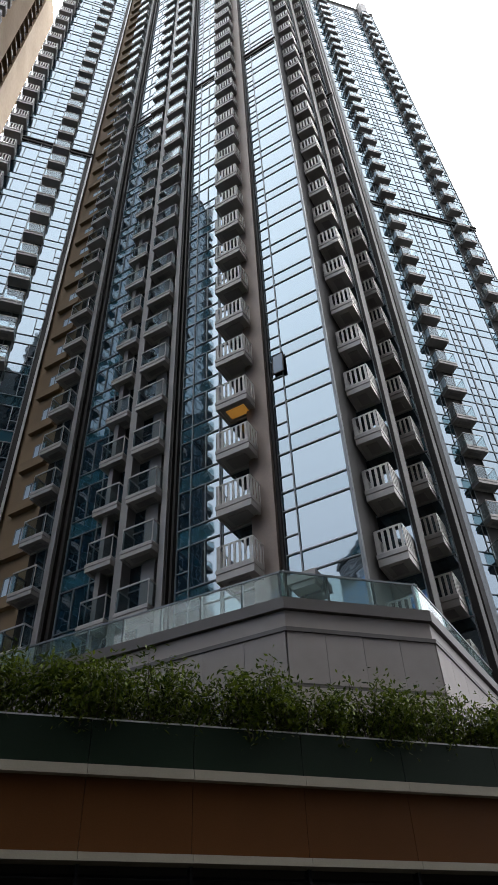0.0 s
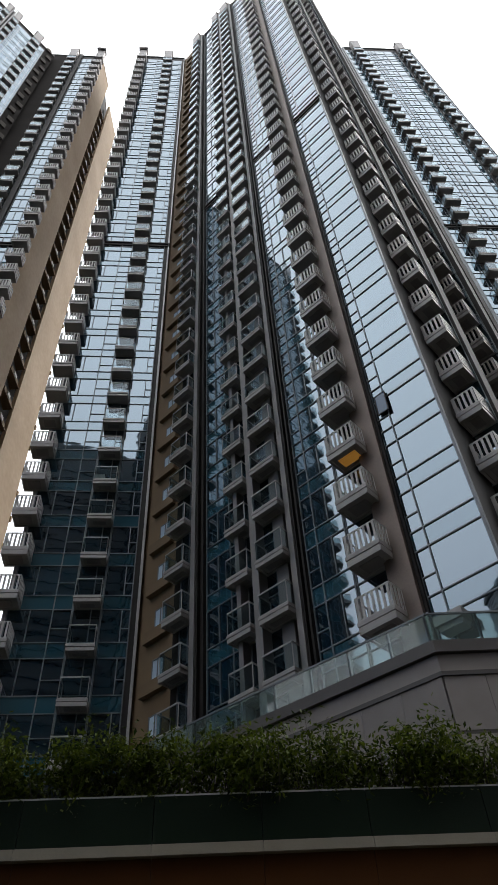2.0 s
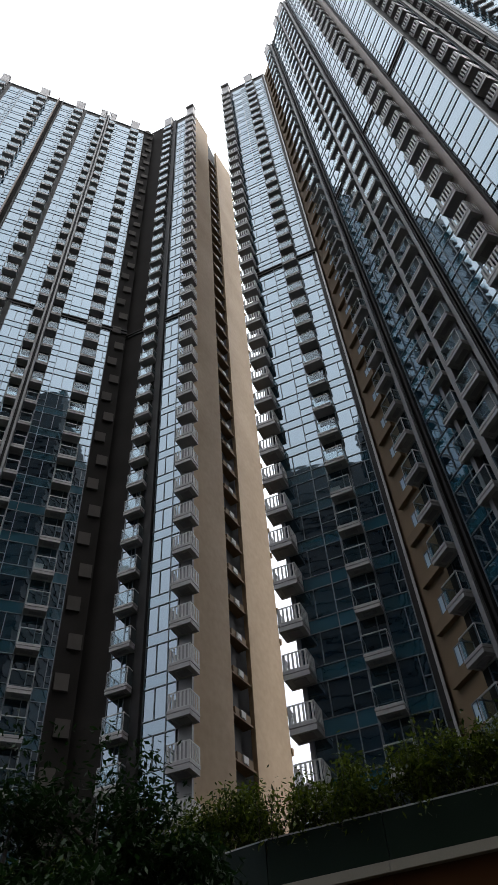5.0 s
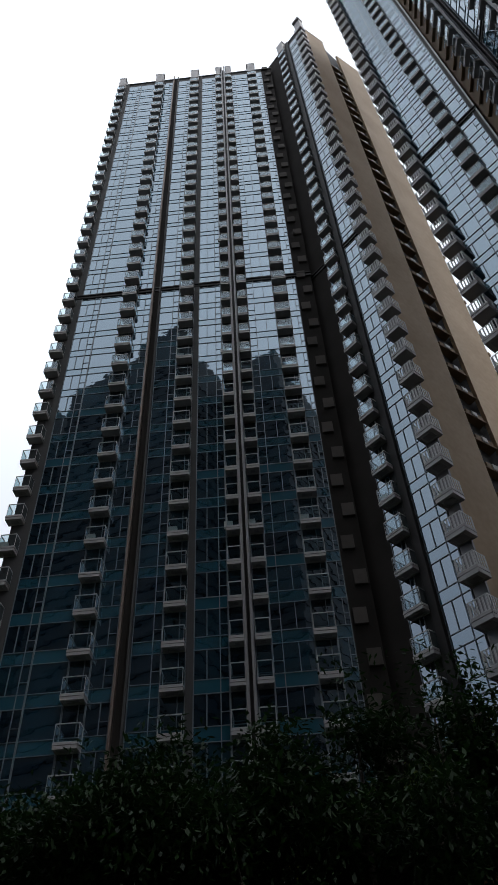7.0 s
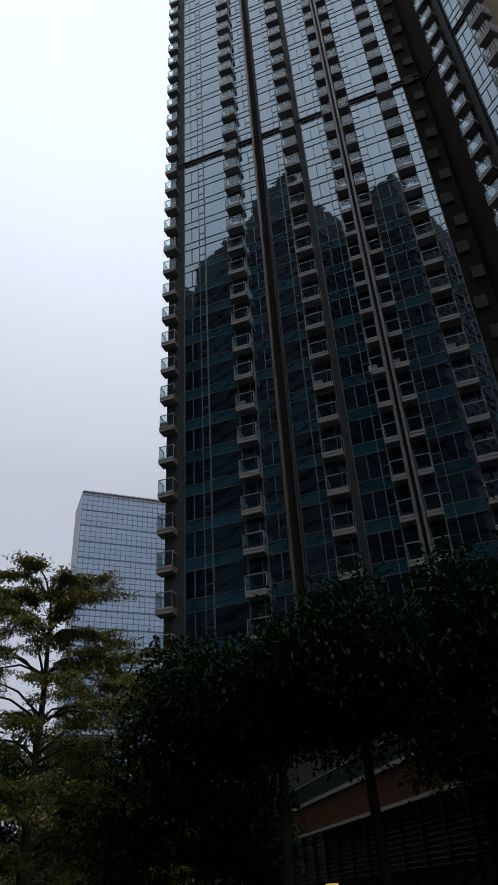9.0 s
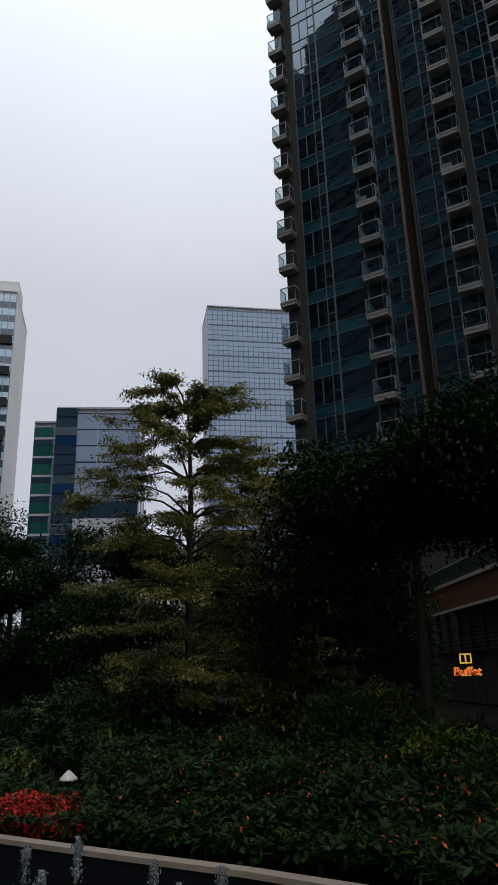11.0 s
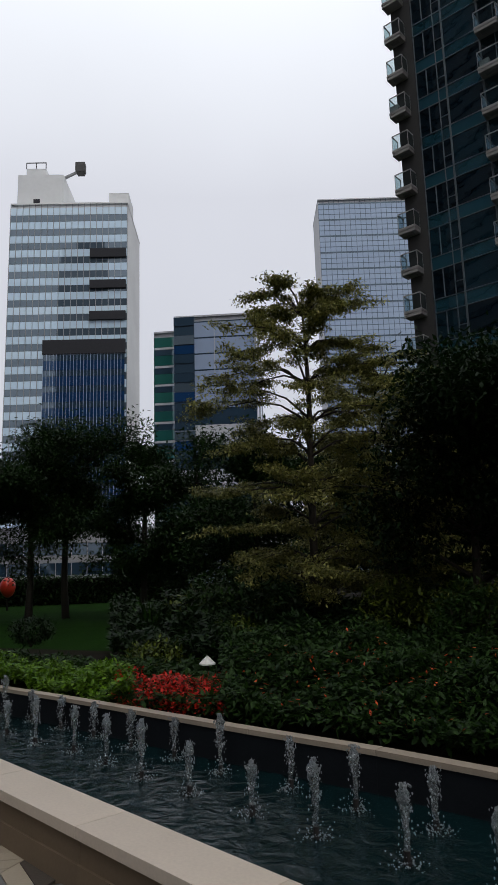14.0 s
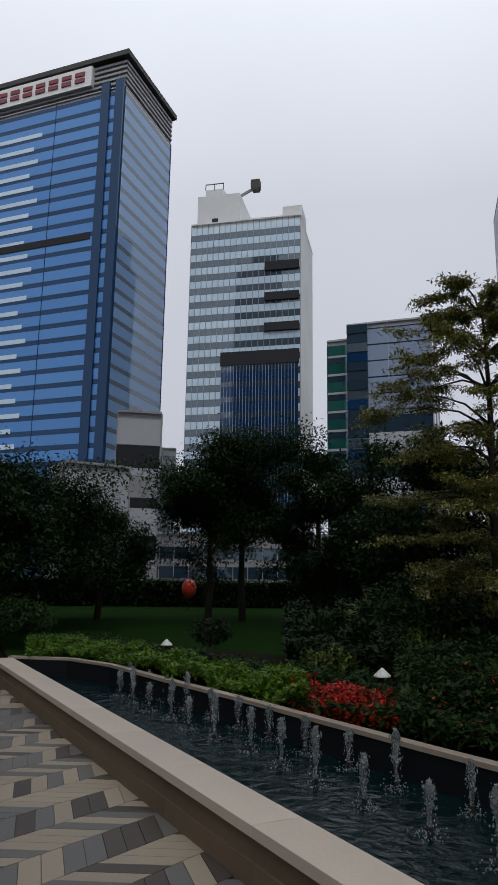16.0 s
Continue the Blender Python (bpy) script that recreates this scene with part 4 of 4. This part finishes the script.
# ---- planting behind the far kerb ----
def bed(name, label, category, region, n, leaf, mat, h0, h1, seed, droop=0.2):
    """Leaves heaped over a strip of ground. region: azimuths and distances."""
    r = np.random.default_rng(seed)
    a0, a1, d0, d1 = region
    az = r.uniform(a0, a1, n)
    q = r.uniform(0, 1, n)
    d = d0(az) * (1 - q) + d1(az) * q
    x, y = -d * np.sin(np.radians(az)), d * np.cos(np.radians(az))
    lump = np.array([noise.noise((float(i) * 1.7, float(j) * 1.7, seed)) for i, j in zip(x, y)])
    z = (h0 + (h1 - h0) * q) * (1 + 0.42 * lump) * r.uniform(0.55, 1.0, n) ** 0.5
    t = thing(name, None, None, label, category, kind="stuff")
    part("leaves", leaves_mesh("leaves", mat, np.stack([x, y, z], 1), leaf, droop, 0.5, r), t)
    return t


KERB_AZ, KERB_D = zip(*sorted((math.degrees(math.atan2(-x, y)), math.hypot(x, y)) for x, y in FAR_IN[1:11]))


def kerb(add):
    return lambda az: np.interp(az, KERB_AZ, KERB_D) + add


mound = Shape()
az_list = list(range(62, 137, 3))
mound.prism([polar(a, float(kerb(0.22)(a))) for a in az_list][::-1] + [polar(a, float(kerb(6.0)(a))) for a in az_list], -0.02, 0.26)
thing("planting_bed", mound.mesh("planting_bed", "soil"), label="raised bed of dark soil behind the kerb", category="flower bed", kind="structure")
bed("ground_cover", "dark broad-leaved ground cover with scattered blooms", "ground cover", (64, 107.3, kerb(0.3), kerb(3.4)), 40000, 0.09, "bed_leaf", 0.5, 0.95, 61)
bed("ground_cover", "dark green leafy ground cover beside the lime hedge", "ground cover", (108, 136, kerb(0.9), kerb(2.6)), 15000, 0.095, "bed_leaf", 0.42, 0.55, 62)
bed("lime_hedge", "low bright lime-green border plants", "border plants", (114.5, 136, kerb(0.3), kerb(1.6)), 22000, 0.075, "lime_leaf", 0.47, 0.56, 63)
bed("flower_bed", "dense bed of bright red flowers", "flowers", (107.0, 115.6, kerb(0.3), kerb(1.5)), 3600, 0.06, "red_leaf", 0.44, 0.5, 64, 0.0)
bed("flower_foliage", "green foliage under the red flowers", "flowers", (104, 116, kerb(0.3), kerb(1.7)), 6000, 0.09, "bed_leaf", 0.4, 0.46, 65)
bed("orange_blooms", "scattered orange-red blooms among dark leaves", "flowers", (66, 106, kerb(0.3), kerb(2.4)), 420, 0.05, "orange_flower", 0.58, 0.9, 66, -0.2)
# shrub leaves take the near-black green that carries the shade
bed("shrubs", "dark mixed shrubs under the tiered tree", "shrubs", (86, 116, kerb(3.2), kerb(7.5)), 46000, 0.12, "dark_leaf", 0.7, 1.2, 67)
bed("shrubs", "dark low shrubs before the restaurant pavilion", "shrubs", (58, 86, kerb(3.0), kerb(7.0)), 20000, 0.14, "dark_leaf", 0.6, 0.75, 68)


def shrub(label, az, d, rad, h, n, mat, leaf, seed):
    r = np.random.default_rng(seed)
    p = r.normal(0, 1, (n, 3))
    p /= np.linalg.norm(p, axis=1)[:, None]
    p *= (r.uniform(0.6, 1.0, n) * np.array([1 + 0.25 * noise.noise(tuple(q * 2.2)) for q in p]))[:, None]
    p = p * np.array([rad, rad, h * 0.5]) + np.array([0, 0, h * 0.55])
    t = thing("shrub", None, pose(*polar(az, d), 0.2), label, "shrub", "bed shrubs")
    part("foliage", leaves_mesh("foliage", mat, p, leaf, 0.1, 0.6, r), t)
    st = Shape()
    for i in range(7):
        a = i * 0.9
        st.tube([(0, 0, 0), (math.cos(a) * rad * 0.3, math.sin(a) * rad * 0.3, h * 0.4), (math.cos(a) * rad * 0.6, math.sin(a) * rad * 0.6, h * 0.8)], [0.015, 0.01, 0.005], 4)
    part("woody_base", st.mesh("woody_base", "bark"), t)


shrub("rounded mid-green shrub in the garden bed", 84.0, 9.2, 0.5, 1.15, 3000, "bed_leaf", 0.085, 71)
shrub("rounded mid-green shrub in the garden bed", 88.0, 8.8, 0.5, 1.2, 3000, "bed_leaf", 0.085, 72)
shrub("rounded yellow-green shrub in the garden bed", 93.5, 10.2, 0.55, 1.3, 3000, "hedge_leaf", 0.09, 73)
shrub("low yellow-green shrub in the garden bed", 80.0, 7.6, 0.6, 0.85, 3000, "hedge_leaf", 0.075, 74)
shrub("dark green rounded shrub in the garden bed", 106.5, 12.5, 0.9, 1.5, 3600, "bed_leaf", 0.13, 75)
shrub("yellowish shrub by the lawn", 109.0, 13.0, 0.8, 1.1, 3000, "hedge_leaf", 0.1, 76)
shrub("dark green rounded shrub in the garden bed", 103.0, 11.0, 0.7, 1.3, 3000, "dark_leaf", 0.12, 77)
shrub("low yellow-green shrub behind the flower bed", 112.3, 10.2, 0.5, 0.5, 2400, "hedge_leaf", 0.08, 79)
shrub("low yellow-green shrub behind the flower bed", 106.0, 10.6, 0.5, 0.75, 2400, "hedge_leaf", 0.08, 80)
shrub("rounded yellow-green shrub in the garden bed", 88.5, 9.6, 0.55, 1.2, 3200, "hedge_leaf", 0.075, 81)
shrub("rounded yellow-green shrub in the garden bed", 85.0, 9.0, 0.45, 1.25, 3000, "hedge_leaf", 0.07, 82)
shrub("feathery dark green shrub under the tiered tree", 96.0, 8.8, 0.55, 0.8, 3400, "bed_leaf", 0.06, 83)
shrub("rounded mid-green shrub beside the lawn", 103.5, 13.5, 0.9, 1.1, 3600, "bed_leaf", 0.09, 84)
shrub("dark low shrub by the lawn", 122.0, 16.0, 0.5, 0.6, 1500, "dark_leaf", 0.1, 78)
shrub("broad leafy shrub by the lawn", 138.0, 18.0, 1.2, 1.0, 3000, "bed_leaf", 0.13, 79)

# strap-leaved clumps
for n, (az, d, h) in enumerate(((113.0, 12.4, 1.1), (97.0, 9.6, 0.8))):
    clump, r = Shape(), random.Random(90 + n)
    for i in range(90):
        a, e = r.uniform(0, 6.28), r.uniform(0.25, 1.0)
        c, s_ = math.cos(a), math.sin(a)
        tip, hh, w = h * e * 0.8, h * r.uniform(0.6, 1.1) * (1.15 - 0.5 * e), 0.018
        pts = [(c * tip * q, s_ * tip * q, hh * (1.5 * q - 0.62 * q * q)) for q in (0, 0.35, 0.7, 1.0)]
        for (x0, y0, z0), (x1, y1, z1), w0, w1 in zip(pts, pts[1:], (w, w, w * 0.7), (w, w * 0.7, 0.002)):
            clump.quad((x0 - s_ * w0, y0 + c * w0, z0), (x0 + s_ * w0, y0 - c * w0, z0), (x1 + s_ * w1, y1 - c * w1, z1), (x1 - s_ * w1, y1 + c * w1, z1))
    thing("strap_leaved_plant", clump.mesh("strap_leaved_plant", "bed_leaf"), pose(*polar(az, d), 0.25), "clump of long arching strap leaves", "plant", "strap plants")

# pagoda lights, red bud sculpture
for az, d in ((108.56, 8.7), (125.47, 12.3)):
    o = thing("garden_lamp", None, pose(*polar(az, d), 0.2), "small white conical garden lamp among the plants", "garden lamp", "garden lamps")
    part("stake", Shape().tube([(0, 0, 0), (0, 0, 0.36)], [0.025, 0.025], 8).mesh("stake", "bronze"), o)
    part("shade", Shape().tube([(0, 0, 0.34), (0, 0, 0.355), (0, 0, 0.44)], [0.1, 0.1, 0.01], 14).mesh("shade", "lamp_cap"), o)
bud = thing("bud_sculpture", None, pose(*polar(123.83, 40), 0), "glossy red bud-shaped sculpture on a thin stem", "sculpture")
part("stem", Shape().tube([(0, 0, 0), (0, 0, 0.8)], [0.05, 0.04], 8).mesh("stem", "bronze"), bud)
part("bud", Shape().tube([(0, 0, 0.7), (0, 0, 0.8), (0, 0, 1.0), (0, 0, 1.25), (0, 0, 1.5), (0, 0, 1.68), (0, 0, 1.76)], [0.08, 0.24, 0.36, 0.42, 0.37, 0.22, 0.04], 16).mesh("bud", "lantern", True), bud)


# ---- city behind the garden ----
def plan_frame(p, q):
    """A facade frame whose local x runs from p to q."""
    return pose(p[0], p[1], 0, 0, 0, math.degrees(math.atan2(q[1] - p[1], q[0] - p[0]))), math.hypot(q[0] - p[0], q[1] - p[1])


def office(label, p, q, back, height, rows, mats, cols, wall="grey_wall", blank=False, side=None):
    """An office block seen from the facade p to q (left to right from the camera): floor bands, panes and mullions on the
    front and the right-hand return."""
    t = thing("office_building", None, None, label, "office building")
    m, ln = plan_frame(p, q)
    part("wall", Shape().box(0, ln, 0.3, back, 0, height).mesh("wall", wall), t, m)
    part("roof", Shape().box(-0.1, ln + 0.1, -0.15, back + 0.1, height, height + 0.35).mesh("roof", wall), t, m)
    m2 = m @ pose(ln, 0, 0, 0, 0, 90)
    for mm, width in ((m, ln),) if blank else ((m, ln), (m2, back)):
        z, k = height - 1.0, 0
        while z > 0:
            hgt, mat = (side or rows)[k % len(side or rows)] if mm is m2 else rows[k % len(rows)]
            part("window_band", Shape().box(0, width, -0.1 if mm is m else -0.05, 0.3, z - hgt + 0.06, z).mesh("window_band", mat), t, mm)
            z -= hgt
            k += 1
        bars = Shape()
        n = max(1, round(width / cols))
        for i in range(n + 1):
            bars.box(i * width / n - 0.06, i * width / n + 0.06, -0.22, 0, 0, height)
        part("mullions", bars.mesh("mullions", mats), t, mm)
    return t


# right-hand return: same blue facade, with the sky's reflection put into paler bands
bank = office("tall blue glass office tower with a dark roof crown", polar(150, 225), polar(131.1, 167), 27, 131, [(1.25, "navy_glass"), (2.75, "blue_glass")], "navy_glass", 20.0, "grey_wall", side=[(1.25, "grey_glass"), (2.75, "sky_sheen_glass")])
m, ln = plan_frame(polar(150, 225), polar(131.1, 167))
part("roof_crown", Shape().box(-1, ln + 1.2, -1.2, 28, 139.8, 141.3).box(0, ln, 0.2, 27, 131.8, 139.5).mesh("roof_crown", "core"), bank, m, "dark metal roof crown")
part("sign_board", Shape().box(ln - 48, ln - 10, -1.2, 0.1, 133, 139).mesh("sign_board", "sign_white"), bank, m, "white roof sign board")
for k in range(5):
    part("crown_louvre", Shape().box(0, ln + 0.3, -0.1, 0.2, 132.2 + k * 1.5, 132.9 + k * 1.5).mesh("crown_louvre", "annex_wall"), bank, m)
    part("crown_louvre", Shape().box(0, 27, -0.3, 0.0, 132.2 + k * 1.5, 132.9 + k * 1.5).mesh("crown_louvre", "annex_wall"), bank, m @ pose(ln, 0, 0, 0, 0, 90))
part("sign_mark", Shape().tube([(ln - 45, -1.5, 136), (ln - 45, -1.2, 136)], [2.2, 2.2], 18).mesh("sign_mark", "sign_red"), bank, m, "dark red round sign mark")
for i in range(7):
    x = ln - 41 + i * 4.3
    part("sign_mark", Shape().box(x, x + 3.0, -1.5, -1.2, 134.5, 135.7).box(x, x + 3.0, -1.5, -1.2, 136.4, 137.6).mesh("sign_mark", "sign_red"), bank, m, "dark red plain sign bars")
part("corner_shaft", Shape().box(ln - 7, ln - 4.5, -0.6, 0, 0, 133).box(ln - 2.5, ln, -0.9, 0, 0, 133).mesh("corner_shaft", "navy_glass"), bank, m)
for k in range(2, 30):
    w = 14 + (k * 7) % 5
    part("pale_window", Shape().box(ln - 40, ln - 40 + w * 0.8, -0.16, 0.0, 131 - k * 4.0 - 1.3, 131 - k * 4.0 - 0.1).mesh("pale_window", "pale_glass"), bank, m)
part("plant_louvre", Shape().box(0, ln - 8, -0.3, 0, 88, 90).mesh("plant_louvre", "dark_roof"), bank, m)

white = office("white office block with grey window bands", polar(124.6, 168.6), polar(114.9, 161.8), 22, 93, [(1.95, "pale_glass"), (1.75, "grey_glass")], "annex_wall", 1.5, "white", True)
m, ln = plan_frame(polar(124.6, 168.6), polar(114.9, 161.8))
for k in range(14):
    part("dark_glazing", Shape().box(9, ln - 0.5, -0.5, 0, k * 3.85, k * 3.85 + 2.3).mesh("dark_glazing", "navy_glass"), white, m)
    part("dark_glazing", Shape().box(9, ln - 0.5, -0.45, 0, k * 3.85 + 2.35, k * 3.85 + 3.8).mesh("dark_glazing", "slate_glass"), white, m)
# boxes on the facade, coloured near-black to imitate the shade of recesses
for x0, z0, z1 in ((8.8, 54, 57.5), (ln - 9, 62.5, 64.6), (ln - 9, 70.5, 72.6), (ln - 9, 78.5, 80.8)):
    part("recess", Shape().box(x0, ln - 0.3, -0.75, 0, z0, z1).mesh("recess", "dark_roof"), white, m)
FIN = Shape().box(0, 0.09, -0.7, -0.4, 0, 54).mesh("fin", "silver_glass")
for i in range(24):
    part("fin", FIN, white, m @ pose(9 + i * 0.8, 0, 0))
part("plant_room", Shape().box(0.5, 12, 3, 20, 93, 103).box(2, 7, 5, 15, 103, 106).box(ln - 5, ln, 2, 10, 93, 97).mesh("plant_room", "white"), white, m)
crane = thing("roof_crane", None, m, "grey window-cleaning crane on the roof", "crane")
part("mast", Shape().tube([(11.2, 5.4, 102.8), (11.6, 5.4, 103.6)], [0.5, 0.45], 8).mesh("mast", "core"), crane)
part("boom", Shape().tube([(11.4, 5.4, 103.3), (16.0, 5.4, 105.6)], [0.5, 0.4], 6).mesh("boom", "annex_wall"), crane)
part("cradle", Shape().box(14.6, 17.0, 4.4, 6.4, 105.0, 107.4).box(14.9, 16.7, 4.2, 6.6, 104.6, 105.0).mesh("cradle", "core"), crane)
for x in (2.0, 4.5, 7.0):
    part("roof_rail", Shape().tube([(x, 4.8, 105.9), (x, 4.8, 107.6)], [0.12, 0.12], 5).mesh("roof_rail", "core"), white, m)
part("roof_rail", Shape().box(2.0, 7.0, 4.7, 4.9, 107.4, 107.6).mesh("roof_rail", "core"), white, m)
part("vent_door", Shape().box(4.6, 6.2, 2.85, 3.0, 93.3, 96.2).mesh("vent_door", "dark_roof"), white, m)

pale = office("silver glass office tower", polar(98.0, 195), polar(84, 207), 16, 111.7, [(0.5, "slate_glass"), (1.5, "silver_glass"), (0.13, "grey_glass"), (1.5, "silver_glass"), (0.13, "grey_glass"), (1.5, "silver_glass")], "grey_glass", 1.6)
low_glass = office("low pale glass office block with dark bands", polar(110.9, 138), polar(104.0, 136), 20, 54, [(0.25, "slate_glass"), (3.2, "silver_glass")], "grey_wall", 8.0)
m, ln = plan_frame(polar(110.9, 138), polar(104.0, 136))
for k in range(16):
    part("dark_bay", Shape().box(0, 4.2, -0.6 - 0.15 * (k % 2), 0, 22 + k * 2, 23.85 + k * 2).mesh("dark_bay", ("slate_glass", "navy_glass", "slate_glass", "slate_glass", "grey_glass")[k * 3 % 5]), low_glass, m)
for z in (10, 18, 27):
    part("lower_band", Shape().box(0, ln, -0.5, 0, z, z + 4).mesh("lower_band", "grey_wall"), low_glass, m)
    part("dark_strip", Shape().box(0, ln, -0.45, 0, z + 4, z + 7.5).mesh("dark_strip", "slate_glass"), low_glass, m)
office("green glass office block", polar(112.6, 142), polar(110.9, 141), 18, 52, [(2.2, "green_glass"), (0.5, "grey_wall"), (1.3, "slate_glass")], "green_glass", 4.0)
# annex stands in shadow, which is put into its grey wall colours
annex = office("grey low annex with louvred plant floors", polar(130.2, 108), polar(126.6, 108), 12, 27.5, [(4.2, "grey_wall"), (3.6, "louvre"), (1.2, "grey_wall"), (3.4, "annex_wall"), (1.6, "louvre")], "annex_wall", 30, "annex_wall")
office("pale low annex wall with a window strip", polar(134.0, 95), polar(129.0, 98), 8, 17.0, [(5.5, "grey_wall"), (2.0, "louvre"), (3.0, "annex_wall"), (2.0, "slate_glass")], "annex_wall", 40, "annex_wall")
office("low grey street building with dark windows", polar(127.5, 120), polar(112.0, 120), 8, 9.5, [(1.2, "annex_wall"), (2.0, "slate_glass")], "annex_wall", 2.4, "annex_wall")
office("slim grey apartment block far behind", polar(126.9, 230), polar(125.3, 230), 10, 45, [(1.4, "annex_wall"), (1.6, "slate_glass")], "annex_wall", 2.2, "annex_wall")
